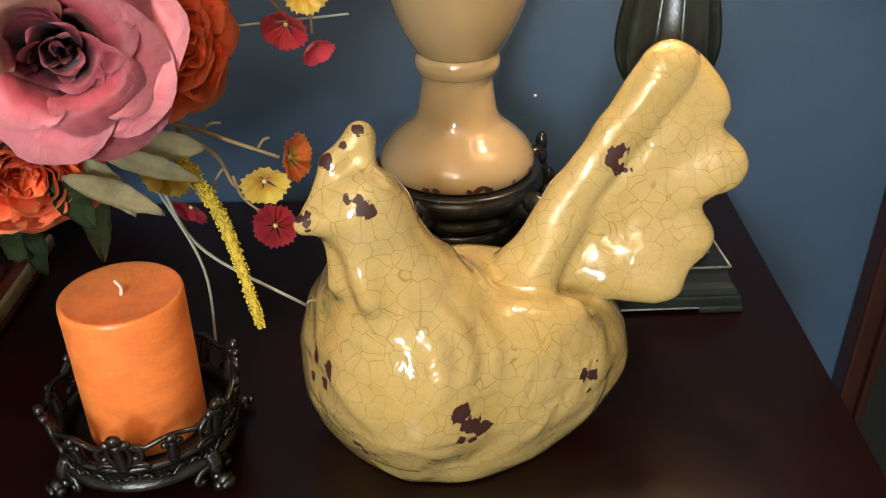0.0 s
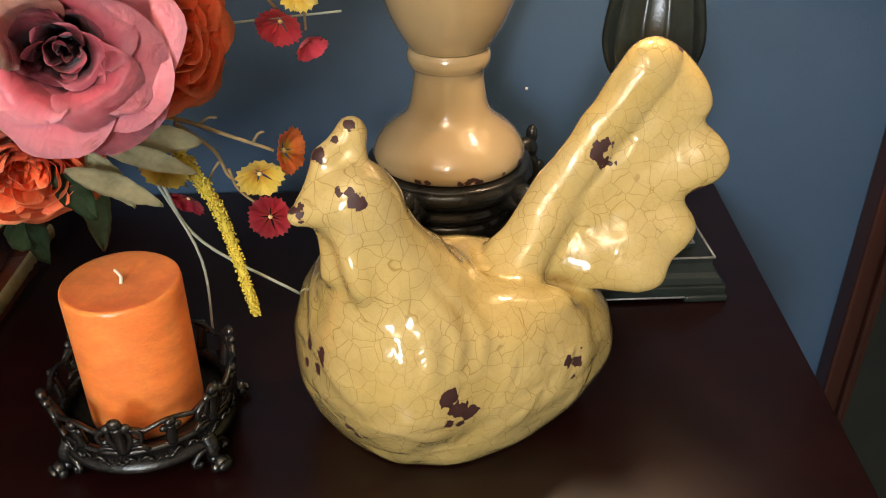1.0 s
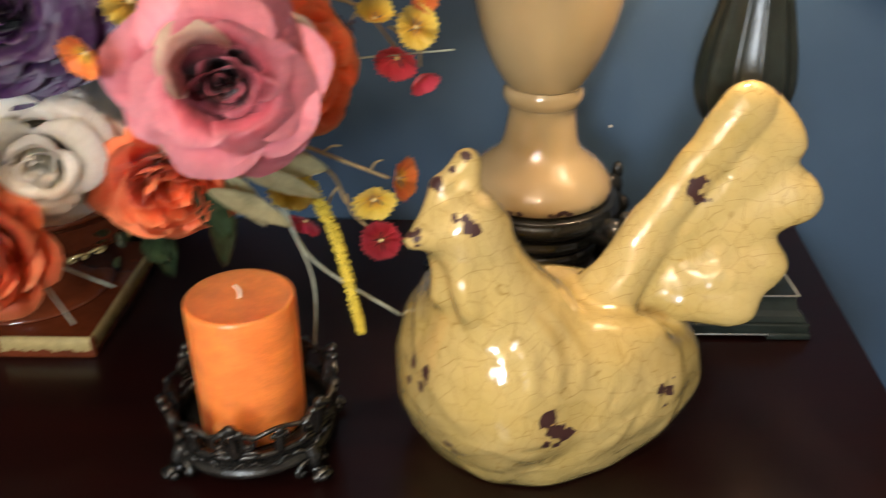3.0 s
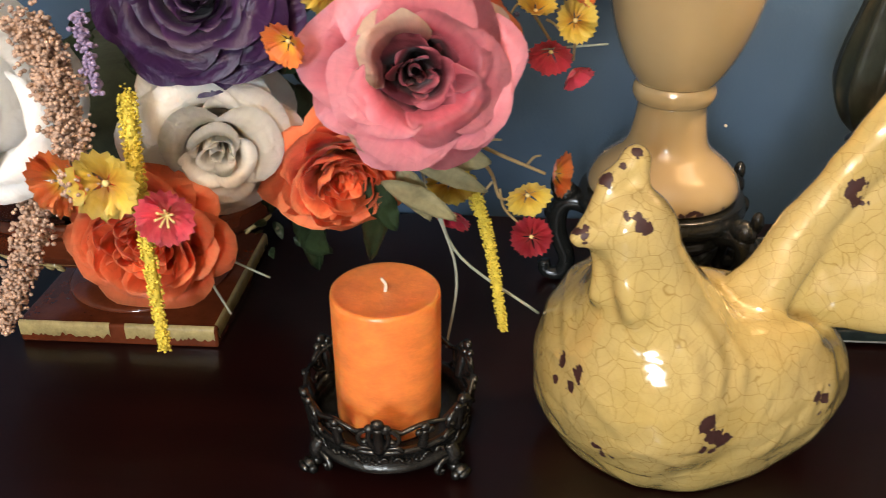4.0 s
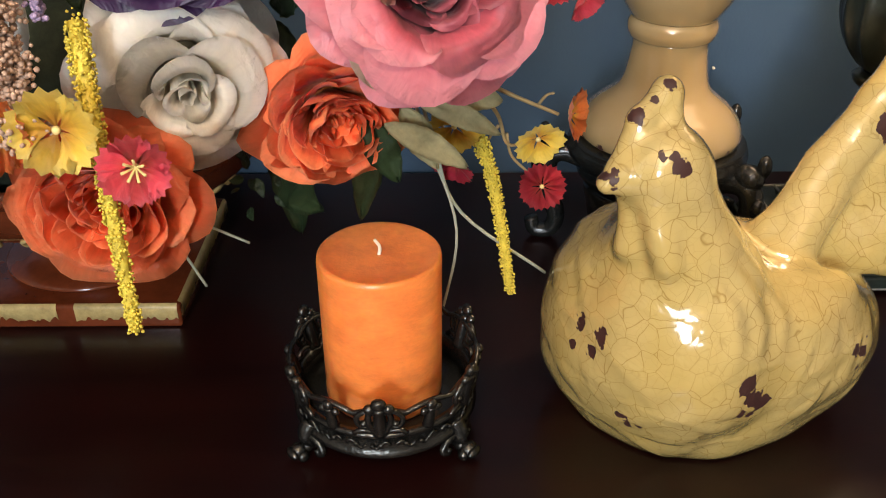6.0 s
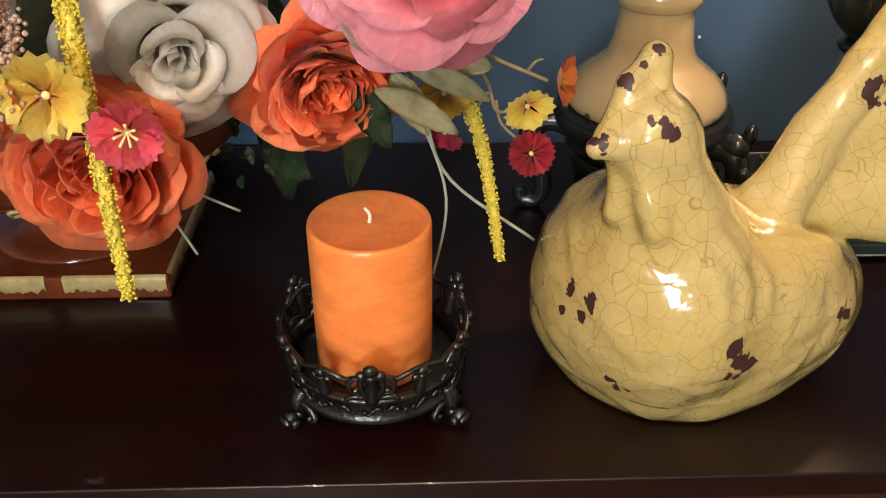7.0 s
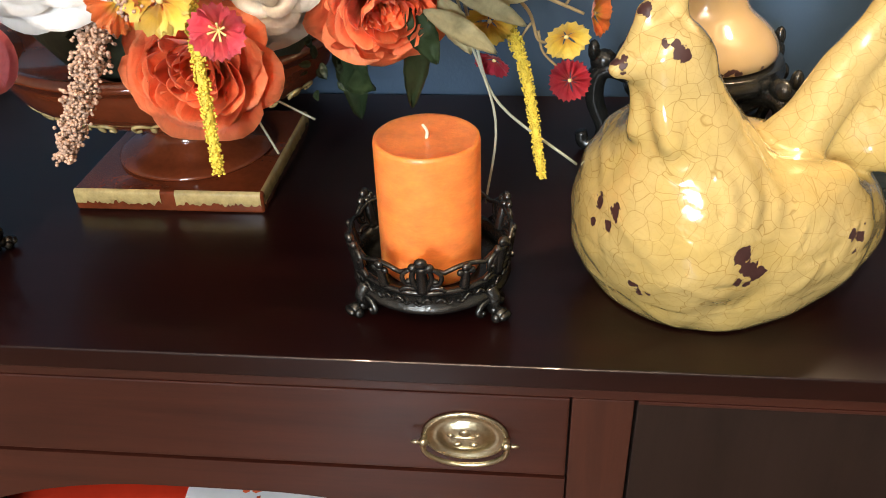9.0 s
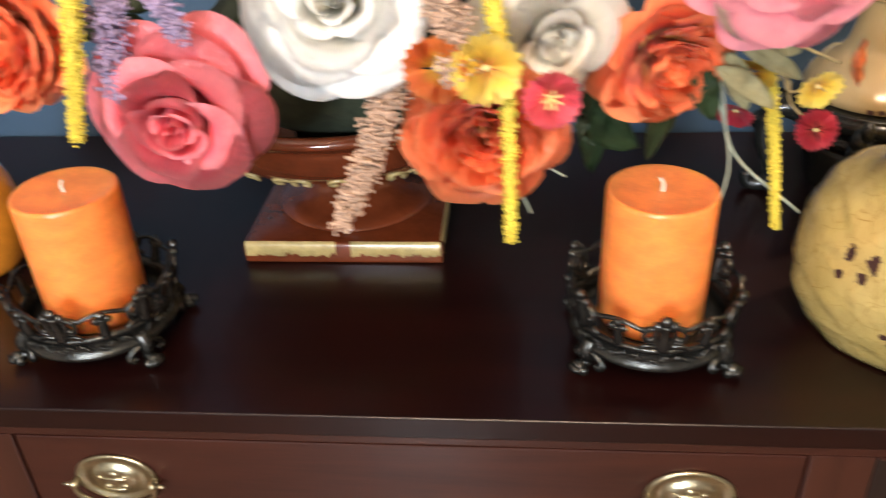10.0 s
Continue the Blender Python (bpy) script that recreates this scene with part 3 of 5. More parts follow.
def hen_field(X, Y, Z):
    S = HEN_SHAPE

    def ell(c, r, lean=0.0, yaw=0.0):
        x, y, z = X - c[0], Y - c[1], Z - c[2]
        if yaw:
            x, y = x * math.cos(yaw) + y * math.sin(yaw), -x * math.sin(yaw) + y * math.cos(yaw)
        if lean:
            x, z = x * math.cos(lean) + z * math.sin(lean), -x * math.sin(lean) + z * math.cos(lean)
        k0 = np.sqrt((x / r[0]) ** 2 + (y / r[1]) ** 2 + (z / r[2]) ** 2)
        k1 = np.sqrt((x / r[0] ** 2) ** 2 + (y / r[1] ** 2) ** 2 + (z / r[2] ** 2) ** 2) + 1e-9
        return k0 * (k0 - 1) / k1

    def cone(a, b, ra, rb, W=None):
        """A round-ended bar from a to b; W may stand in for the side-to-side coordinate."""
        d = np.subtract(b, a)
        x, y, z = X - a[0], (Y if W is None else W) - a[1], Z - a[2]
        h = np.clip((x * d[0] + y * d[1] + z * d[2]) / (d @ d), 0, 1)
        return np.sqrt((x - h * d[0]) ** 2 + (y - h * d[1]) ** 2 + (z - h * d[2]) ** 2) - (ra + (rb - ra) * h)

    def join(p, q, k):
        h = np.clip(0.5 + 0.5 * (q - p) / k, 0, 1)
        return q + (p - q) * h - k * h * (1 - h)

    b = S["body"]
    f = ell(b[:3], b[3:])
    b = S["under"]
    f = join(f, ell(b[:3], b[3:]), 0.014)
    b = S["rump"]
    f = join(f, ell(b[:3], b[3:]), 0.016)
    b = S["breast"]
    f = join(f, ell(b[:3], b[3:]), 0.022)
    n = S["neck"]
    f = join(f, cone((n[0], n[1], n[2]), n[4:7], n[3], n[7]), 0.030)
    h, k, c = S["head"], S["beak"], S["comb"]
    f = join(f, ell(h[:3], h[3:], 0.2), 0.014)
    f = join(f, cone((h[0] - 0.012, h[1] - 0.002, h[2] - 0.003), k[:3], 0.0130, k[3]), 0.010)
    # comb: a low front ridge that rises to one round lobe
    f = join(f, cone(c[0:3], c[3:6], 0.0058, 0.0070), 0.006)
    f = join(f, cone(c[3:6], c[6:9], 0.0070, c[9]), 0.004)
    f = join(f, cone(c[6:9], (h[0] + 0.004, h[1], h[2] + 0.015), c[9] * 0.95, 0.0085), 0.004)
    # full side of the neck, wattles, cheeks
    p = S["fill"]
    f = join(f, cone(p[:3], p[4:7], p[3], p[7]), 0.016)
    f = join(f, cone((-0.084, -0.023, 0.192), (-0.078, -0.036, 0.160), 0.0070, 0.0088), 0.009)
    f = join(f, cone((-0.089, -0.010, 0.192), (-0.088, -0.012, 0.160), 0.0070, 0.0082), 0.009)
    for s in (-1, 1):
        f = join(f, ell((h[0] + 0.000, h[1] + 0.0135 * s, h[2] + 0.002), (0.0135, 0.0075, 0.0120)), 0.010)
    # wings: a large teardrop on each flank, its feathers in low steps towards the tail
    w = S["wing"]
    for s in (-1, 1):
        f = join(f, ell((w[0], w[1] * s, w[2]), w[3:], -0.26, -0.10 * s), 0.015)
        for u0, z0, length, r in ((0.026, 0.098, 0.040, 0.014), (0.034, 0.078, 0.036, 0.015), (0.026, 0.058, 0.036, 0.014)):
            f = join(f, cone((w[0] - 0.03 + u0, (w[1] + 0.016) * s, z0), (w[0] - 0.03 + u0 + length, (w[1] + 0.002) * s, z0 + 0.010), r, r * 0.8), 0.010)
    d, g = S["saddle"], S["ridge"]
    f = join(f, cone(d[:3], (0.095, g[3] + 0.055 * g[4], 0.160), d[3], 0.020), 0.020)
    # roof-shaped fan of tail feathers: a ridge on top, the sides flaring outwards below it
    below = np.maximum(0, (X - g[0]) * 0.73 - (Z - g[1]) * 0.68)
    flare = g[2] * below
    for lift, root, lobes, k in ((0.0, (0.050, 0.0, 0.118), [S["lobe_%d" % q] for q in (1, 2, 3, 4, 5)], 0.008),
                                 (0.0055, (0.050, 0.0, 0.122), [(S["lobe_%d" % q][0] - a, S["lobe_%d" % q][1] - e, S["lobe_%d" % q][2] * 0.75) for q, a, e in ((2, 0.034, 0.022), (3, 0.040, 0.014), (4, 0.036, 0.008), (5, 0.030, 0.002))], 0.003),
                                 (0.0085, (0.046, 0.0, 0.122), [(S["lobe_%d" % q][0] - a, S["lobe_%d" % q][1] - e, S["lobe_%d" % q][2] * 0.62) for q, a, e in ((2, 0.068, 0.050), (3, 0.074, 0.030), (4, 0.062, 0.014))], 0.003)):
        W = np.maximum(0, np.abs(Y - g[3] - g[4] * (X - 0.04)) - flare - lift) * (1.3 if lift == 0 else 1.6)
        for x, z, r in lobes:
            f = join(f, cone(root, (x, 0.0, z), 0.014 if lift == 0 else 0.006, r, W) * 0.8, k)
    # grooves between the feathers of the fan
    fan, out = np.arctan2(Z - 0.118, X - 0.050), np.hypot(Z - 0.118, X - 0.050)
    for mid in (0.735, 0.555, 0.325, 0.085):
        f = f + 0.0012 * np.exp(-((fan - mid) / 0.05) ** 2) * np.clip((out - 0.045) / 0.03, 0, 1) * np.clip((X - 0.07) / 0.02, 0, 1)
    # low relief: scalloped breast feathers, folds of the hackle down the neck, soft dents in the clay
    def saw(x):
        x = x - np.floor(x)
        return np.where(x < 0.68, 0.5 - 0.5 * np.cos(np.pi * x / 0.68), 0.5 + 0.5 * np.cos(np.pi * (x - 0.68) / 0.32))

    around = np.arctan2(Y, -(X - 0.02))
    size = 0.034
    front = np.clip((-0.005 - X) / 0.025, 0, 1) * np.clip((0.150 - Z) / 0.02, 0, 1)
    f = f - 0.0008 * front * saw((0.20 - Z) / size + 0.85 * np.abs(np.sin(around * 3.5 + np.pi / 2 * np.floor((0.20 - Z) / size))))
    hackle = np.clip((X + 0.070) / 0.02, 0, 1) * np.clip((0.012 - X) / 0.02, 0, 1) * np.clip((Z - 0.095) / 0.02, 0, 1) * np.clip((0.175 - Z) / 0.03, 0, 1)
    f = f - 0.0009 * hackle * np.sin((X + 0.25 * (Z - 0.12)) * 330 + 2.5 * np.sin(Z * 55 + Y * 40))
    along = (X - 0.02) * 0.85 + (Z - 0.10) * 0.52
    across = -(X - 0.02) * 0.52 + (Z - 0.10) * 0.85
    wing = np.clip((X + 0.01) / 0.03, 0, 1) * np.clip((0.10 - X) / 0.02, 0, 1) * np.clip((np.abs(Y) - 0.03) / 0.015, 0, 1) * np.clip((0.115 - Z) / 0.02, 0, 1) * np.clip((Z - 0.03) / 0.02, 0, 1)
    f = f - 0.0009 * wing * saw(along / 0.036 + 0.6 * np.abs(np.sin(across * 95)))
    f = f + 0.0009 * np.sin(X * 95 + 2 * np.sin(Z * 60)) * np.sin(Z * 85 + Y * 75)
    return np.maximum(f, 0.0015 - Z)


HEN = pose(0.046, 0.514, 0.0, 0, 0, 22)
step = 0.0017
gx, gy, gz = np.arange(-0.135, 0.235, step), np.arange(-0.102, 0.103, step), np.arange(-0.006, 0.285, step)
hv, hf = surface_nets(hen_field(*np.meshgrid(gx, gy, gz, indexing="ij")), np.array((gx[0], gy[0], gz[0])), step)
hen_mesh = bpy.data.meshes.new("hen_figurine")
hen_mesh.from_pydata(hv.tolist(), [], hf.tolist())
hen_mesh.validate()
for p in hen_mesh.polygons:
    p.use_smooth = True
CHIPS = [
    (-0.0798, -0.0348, 0.217, 0.0151), (-0.0814, -0.0319, 0.2221, 0.0097), (-0.086, -0.0285, 0.2223, 0.0108), (-0.1094, -0.014, 0.2087, 0.0151), (-0.09, -0.0092, 0.2393, 0.0119), (-0.0796, -0.0069, 0.2452, 0.0097),
    (-0.0709, -0.0057, 0.2526, 0.0119), (-0.1037, 0.0025, 0.0979, 0.0173), (-0.1018, -0.0163, 0.0993, 0.0205), (-0.1033, -0.0105, 0.0889, 0.0151), (-0.1059, 0.0075, 0.0809, 0.0086), (-0.0867, -0.0342, 0.0423, 0.0151),
    (-0.084, -0.0399, 0.0447, 0.013), (-0.0916, -0.0298, 0.0483, 0.0097), (-0.0408, -0.0752, 0.0858, 0.0151), (-0.0354, -0.0749, 0.0813, 0.0173), (-0.0296, -0.0742, 0.0763, 0.0173), (-0.0236, -0.0731, 0.07, 0.0151),
    (-0.0365, -0.0741, 0.0917, 0.0097), (-0.0372, -0.0739, 0.0662, 0.0097), (-0.0302, -0.0723, 0.0626, 0.0097), (0.0635, -0.0637, 0.0769, 0.0184), (0.0553, -0.066, 0.0795, 0.0119), (0.0683, -0.06, 0.083, 0.0097),
    (0.0606, -0.0658, 0.0653, 0.0097), (0.1207, 0.0061, 0.198, 0.0151), (0.1157, 0.0066, 0.1967, 0.0119), (0.1205, 0.0051, 0.1855, 0.0162), (0.1162, 0.0045, 0.1883, 0.013), (0.1103, 0.0058, 0.1918, 0.0097),
    (0.184, 0.027, 0.2587, 0.014), (0.1869, 0.0212, 0.2545, 0.0151), (0.1852, -0.0261, 0.16, 0.014), (0.1804, -0.0246, 0.1556, 0.0162), (0.177, -0.0234, 0.1527, 0.013),
]
hen_mesh.materials.append(glaze_material("cream_yellow_crackle_glaze", (0.530, 0.408, 0.158), (0.465, 0.346, 0.112), CHIPS, crack=0.66, crack_scale=84.0))
hen = new("hen_figurine", hen_mesh)
hen.matrix_basis = HEN
tagged(hen, "cream yellow crackle-glazed ceramic hen with chipped glaze on the sideboard", "figurine")


# ---- candles in crown-shaped holders ----
def candle_holder(place, label):
    h = thing("candle_holder", place, label, "candle holder", "candle holders")
    band = [(0.0560, 0.0185), (0.0600, 0.0180), (0.0622, 0.0205), (0.0606, 0.0230), (0.0592, 0.0250), (0.0590, 0.0330), (0.0600, 0.0350), (0.0622, 0.0370), (0.0606, 0.0395), (0.0570, 0.0395), (0.0555, 0.0300)]
    bm = bmesh.new()
    seg = 72
    rings = [[bm.verts.new((r * math.cos(2 * math.pi * k / seg), r * math.sin(2 * math.pi * k / seg), z)) for k in range(seg)] for r, z in band]
    for a, b in zip(rings, rings[1:] + rings[:1]):
        for k in range(seg):
            bm.faces.new((a[k], a[(k + 1) % seg], b[(k + 1) % seg], b[k]))
    part("band", bm, IRON, h)
    # plate blacker than the band: shade inside the holder put into its colour
    part("plate", lathe([(0.0556, 0.0240), (0.0556, 0.0262), (0.050, 0.0270), (0.01, 0.0270)], 48), BLACK, h)
    # leafy relief round the band
    rel = bmesh.new()
    for k in range(24):
        a = 2 * math.pi * k / 24
        s = 1 if k % 2 else -1
        pts = []
        for q in range(5):
            b = a + (q - 2) * 0.052
            pts.append((0.0600 * math.cos(b), 0.0600 * math.sin(b), 0.0292 + s * 0.0028 * math.sin(q * 1.57)))
        tube(rel, pts, 0.0014, 6, 0.0008, steps=3)
        blob(rel, (0.0602 * math.cos(a), 0.0602 * math.sin(a), 0.0292), (0.0018, 0.0018, 0.0024), None, 1)
    part("scroll_relief", rel, IRON, h)
    rail = bmesh.new()
    seg = 96
    loop = []
    for k in range(seg):
        a = 2 * math.pi * k / seg
        loop.append(Vector((0.0618 * math.cos(a), 0.0618 * math.sin(a), 0.0560 + 0.0042 * abs(math.sin(6 * a + math.pi / 2)))))
    rings = []
    for k, c in enumerate(loop):
        out = Vector((c.x, c.y, 0)).normalized()
        rings.append([rail.verts.new(c + out * 0.0020 * math.cos(2 * math.pi * q / 7) + Vector((0, 0, 0.0019 * math.sin(2 * math.pi * q / 7)))) for q in range(7)])
    for k in range(seg):
        for q in range(7):
            rail.faces.new((rings[k][q], rings[k][(q + 1) % 7], rings[(k + 1) % seg][(q + 1) % 7], rings[(k + 1) % seg][q]))
    part("crown_rail", rail, IRON, h)
    # fleur finials with scrolls between them
    fleur = bmesh.new()
    tube(fleur, [(0, 0, 0.039), (0.0008, 0, 0.052), (0.0022, 0, 0.062)], 0.0042, 8, 0.0028)
    blob(fleur, (0.0026, 0, 0.0655), (0.0030, 0.0040, 0.0042))
    for s in (-1, 1):
        blob(fleur, (0.0022, 0.0046 * s, 0.0615), (0.0026, 0.0030, 0.0034))
        tube(fleur, [(0.0006, 0.002 * s, 0.040), (0.0012, 0.0052 * s, 0.049), (0.0016, 0.0052 * s, 0.056), (0.0020, 0.0035 * s, 0.060)], 0.0022, 6, 0.0015, steps=3)
    leafy = bmesh.new()
    tube(leafy, [(0, 0, 0.039), (0.0008, 0, 0.050), (0.0016, 0, 0.055)], 0.0034, 8, 0.0022)
    blob(leafy, (0.0018, 0, 0.0575), (0.0024, 0.0032, 0.0034))
    for s in (-1, 1):
        blob(leafy, (0.0014, 0.0036 * s, 0.0535), (0.0020, 0.0024, 0.0028))
    scroll = bmesh.new()
    for s in (-1, 1):
        tube(scroll, [(0.0012, 0.0012 * s, 0.057), (0.0014, 0.0065 * s, 0.0590), (0.0012, 0.0112 * s, 0.0540), (0.0010, 0.0100 * s, 0.0470), (0.0008, 0.0062 * s, 0.0455), (0.0010, 0.0055 * s, 0.0490), (0.0010, 0.0078 * s, 0.0505)], 0.0017, 6, 0.0013, steps=4)
        blob(scroll, (0.0014, 0.0078 * s, 0.0492), (0.0022, 0.0022, 0.0022), None, 1)
    tube(scroll, [(0.0004, -0.013, 0.0395), (0.0008, -0.009, 0.043), (0.0004, 0.0, 0.0405), (0.0008, 0.009, 0.043), (0.0004, 0.013, 0.0395)], 0.0016, 6, steps=4)
    first = {}
    for k in range(12):
        a = 2 * math.pi * (k + 0.5) / 12 - math.pi / 2 - math.pi / 12
        m = pose(0.0590 * math.cos(a), 0.0590 * math.sin(a), 0.0385, 0, 0, math.degrees(a)) @ Matrix.Rotation(radians(7), 4, "Y") @ Matrix.Diagonal((1.2, 1.25, 1.08, 1)) @ Matrix.Translation((0, 0, -0.0385))
        for name, bm, every in (("finial", fleur, 0), ("bud", leafy, 1)):
            if k % 2 != every:
                continue
            if name not in first:
                first[name] = part(name, bm, IRON, h, place=m)
            else:
                o = new(name, first[name].data)
                o.parent, o.matrix_basis = h, m
        if k % 2 == 0:
            if "scroll" not in first:
                first["scroll"] = part("scroll", scroll, IRON, h, place=m)
            else:
                o = new("scroll", first["scroll"].data)
                o.parent, o.matrix_basis = h, m
    for a in (36, 144, 216, 324):
        leg = bmesh.new()
        tube(leg, [(0.0575, 0, 0.026), (0.0625, 0, 0.018), (0.0605, 0, 0.010), (0.0660, 0, 0.0055)], 0.0062, 10, 0.0042)
        blob(leg, (0.0685, 0, 0.0062), (0.0062, 0.0056, 0.0062))
        blob(leg, (0.0735, 0, 0.0070), (0.0032, 0.0066, 0.0036))
        for s in (-1, 1):
            tube(leg, [(0.0600, 0.003 * s, 0.019), (0.0590, 0.010 * s, 0.016), (0.0585, 0.0145 * s, 0.0105), (0.0600, 0.0115 * s, 0.0075), (0.0605, 0.0095 * s, 0.0105)], 0.0030, 8, 0.0020, steps=4)
            blob(leg, (0.0680, 0.0052 * s, 0.0050), (0.0040, 0.0030, 0.0042))
        part("leg", leg, IRON, h, place=pose(0, 0, 0, 0, 0, a))
    return h


def candle(place, label):
    r = 0.0392
    prof = [(r * 0.97, 0.0), (r, 0.002), (r * 1.002, 0.05), (r, 0.1035), (r * 0.988, 0.1062), (r * 0.955, 0.1073), (r * 0.90, 0.1064), (r * 0.6, 0.1056), (r * 0.2, 0.1050), (r * 0.03, 0.1050)]
    c = tagged(part("pillar_candle", lathe(prof, 96, lambda a, q, z: q * (1 + 0.004 * math.sin(3 * a + z * 30))), WAX, place=place), label, "candle", "candles")
    part("wick", tube_mesh([(0.0, 0, 0.104), (0.0008, 0.0005, 0.110), (-0.0022, 0.0010, 0.1155)], 0.0013, 0.0010), WICK, c, "short pale cotton wick")
    return c


C1, C2 = (-0.1755, 0.507), (-0.613, 0.506)
for c in (C1, C2):
    candle_holder(pose(c[0], c[1], 0, 0, 0, 0), "blackened ornate metal candle holder with a crown rim")
    candle(pose(c[0] - 0.0005, c[1], 0.0275, 0, 0, 20 if c is C1 else 160), "orange wax pillar candle, unlit, in a dark metal holder")

# ---- glazed urn ----
UX, UY = -0.4355, 0.7065
urn = thing("urn", pose(UX, UY, 0), "glossy russet brown glazed urn on a square plinth", "urn")
plinth = bmesh.new()
box(plinth, -0.0915, -0.0930, 0.0, 0.0915, 0.0930, 0.0215, 0.0035, 3)
part("plinth", plinth, URN_GLAZE, urn)
foot = smooth_profile([(0.074, 0.0216), (0.0765, 0.025), (0.070, 0.030), (0.055, 0.036), (0.043, 0.048), (0.045, 0.058), (0.062, 0.070), (0.105, 0.088), (0.142, 0.110), (0.156, 0.132), (0.160, 0.142), (0.166, 0.150), (0.160, 0.156), (0.150, 0.150), (0.140, 0.130)], 5)
part("bowl", lathe(foot, 72), URN_GLAZE, urn)
rng = random.Random(11)
for s, x0, x1 in ((0, -0.0895, -0.006), (0, 0.008, 0.0895)):
    drip = bmesh.new()
    n = 44
    rows = []
    for k in range(n + 1):
        x = x0 + (x1 - x0) * k / n
        low = 0.0085 + 0.0035 * noise.noise(Vector((x * 190, 3.0, 0))) + (0.0022 if rng.random() < 0.3 else 0)
        rows.append([drip.verts.new((x, y, z)) for y, z in ((-0.0905, 0.0223), (-0.0928, 0.0214), (-0.0939, 0.0188), (-0.0939, low), (-0.0931, low - 0.0006))])
    for a, b in zip(rows, rows[1:]):
        for k in range(4):
            drip.faces.new((a[k], a[k + 1], b[k + 1], b[k]))
    part("glaze_edge", drip, URN_CREAM, urn, "ochre glaze run along the plinth edge")
side = bmesh.new()
rows = []
for k in range(37):
    y = -0.088 + 0.176 * k / 36
    low = 0.0095 + 0.003 * noise.noise(Vector((y * 190, 9.0, 0)))
    rows.append([side.verts.new((x, y, z)) for x, z in ((0.0890, 0.0223), (0.0913, 0.0214), (0.0924, 0.0188), (0.0924, low), (0.0916, low - 0.0006))])
for a, b in zip(rows, rows[1:]):
    for k in range(4):
        side.faces.new((a[k + 1], a[k], b[k], b[k + 1]))
part("glaze_edge", side, URN_CREAM, urn)
for k in range(8):
    a = -math.pi / 2 + (k - 3.5) * 0.34
    rel = bmesh.new()
    for s in (-1, 1):
        tube(rel, [(0, 0, 0), (0.008 * s, 0.004, 0.001), (0.015 * s, 0.001, 0.001), (0.014 * s, -0.006, 0.001), (0.009 * s, -0.005, 0.001)], 0.0020, 6, 0.0014, steps=4)
    blob(rel, (0, -0.007, 0), (0.003, 0.006, 0.002))
    part("scroll_ornament", rel, URN_CREAM, urn, place=facing((0.1385 * math.cos(a), 0.1385 * math.sin(a), 0.108), (math.cos(a), math.sin(a), -0.9)))

# ---- amber jar at the far end of the sideboard ----
tagged(part("amber_jar", lathe(smooth_profile([(0.030, 0.0), (0.046, 0.008), (0.056, 0.045), (0.050, 0.085), (0.034, 0.108), (0.030, 0.118), (0.034, 0.124), (0.010, 0.124)], 5), 48), AMBER, place=pose(-0.783, 0.605, 0.0)), "amber orange glazed jar behind the candle", "jar")

# ---- nail left in the wall ----
tagged(part("nail", lathe([(0.0004, 0.0), (0.0006, 0.004), (0.0017, 0.0042), (0.0017, 0.0050), (0.0006, 0.0054)], 12), WICK, place=facing((0.149, 0.9052, 0.116), (0, -1, 0))), "small pale nail head in the blue wall", "nail")

# ---- cream lamp on a black carved stand ----
LX, LY = 0.0555, 0.745
stand = thing("lamp_stand", pose(LX, LY, 0), "black lacquered carved wooden stand with curled feet", "stand")
part("plate", lathe(smooth_profile([(0.050, 0.066), (0.062, 0.069), (0.068, 0.076), (0.066, 0.083), (0.069, 0.088), (0.0765, 0.093), (0.0785, 0.100), (0.076, 0.106), (0.070, 0.1100), (0.02, 0.1100)], 4), 64), BLACK, stand)
part("hub", lathe(smooth_profile([(0.036, 0.012), (0.050, 0.018), (0.056, 0.040), (0.058, 0.066), (0.02, 0.068)], 4), 40), BLACK, stand)
for k in range(5):
    leg = bmesh.new()
    tube(leg, [(0.050, 0, 0.080), (0.078, 0, 0.090), (0.093, 0, 0.082), (0.094, 0, 0.055), (0.083, 0, 0.026), (0.088, 0, 0.009), (0.102, 0, 0.008), (0.106, 0, 0.020)], 0.0115, 10, 0.0065)
    blob(leg, (0.088, 0, 0.096), (0.014, 0.010, 0.013))
    blob(leg, (0.098, 0.004, 0.108), (0.006, 0.006, 0.011))
    blob(leg, (0.102, -0.004, 0.074), (0.007, 0.007, 0.010))
    part("leg", leg, BLACK, stand, place=pose(0, 0, 0, 0, 0, 360 * k / 5 + 28))
GL = glaze_material("cream_lamp_glaze", (0.40, 0.300, 0.155), (0.36, 0.262, 0.126), [(0.014, -0.0680, 0.004, 0.0120), (0.006, -0.0690, 0.0035, 0.0095), (0.022, -0.0658, 0.0035, 0.0095), (-0.022, -0.0658, 0.0035, 0.0085), (-0.030, -0.0625, 0.004, 0.0100), (-0.058, -0.0380, 0.006, 0.0120), (0.046, -0.0520, 0.004, 0.0085), (0.060, -0.034, 0.006, 0.0110)], crack=0.0)
lampb = thing("table_lamp", pose(LX, LY, 0.1102), "cream glazed ceramic table lamp base on a black stand", "lamp")
body = [(0.062, 0.0), (0.0675, 0.0012), (0.0698, 0.006), (0.0690, 0.012), (0.0650, 0.0200), (0.0575, 0.0285), (0.0480, 0.0360), (0.0400, 0.0430), (0.0355, 0.0520), (0.0328, 0.066), (0.0312, 0.079), (0.0318, 0.087)]
ring = [(0.0345, 0.088), (0.0368, 0.094), (0.0366, 0.100), (0.0345, 0.104)]
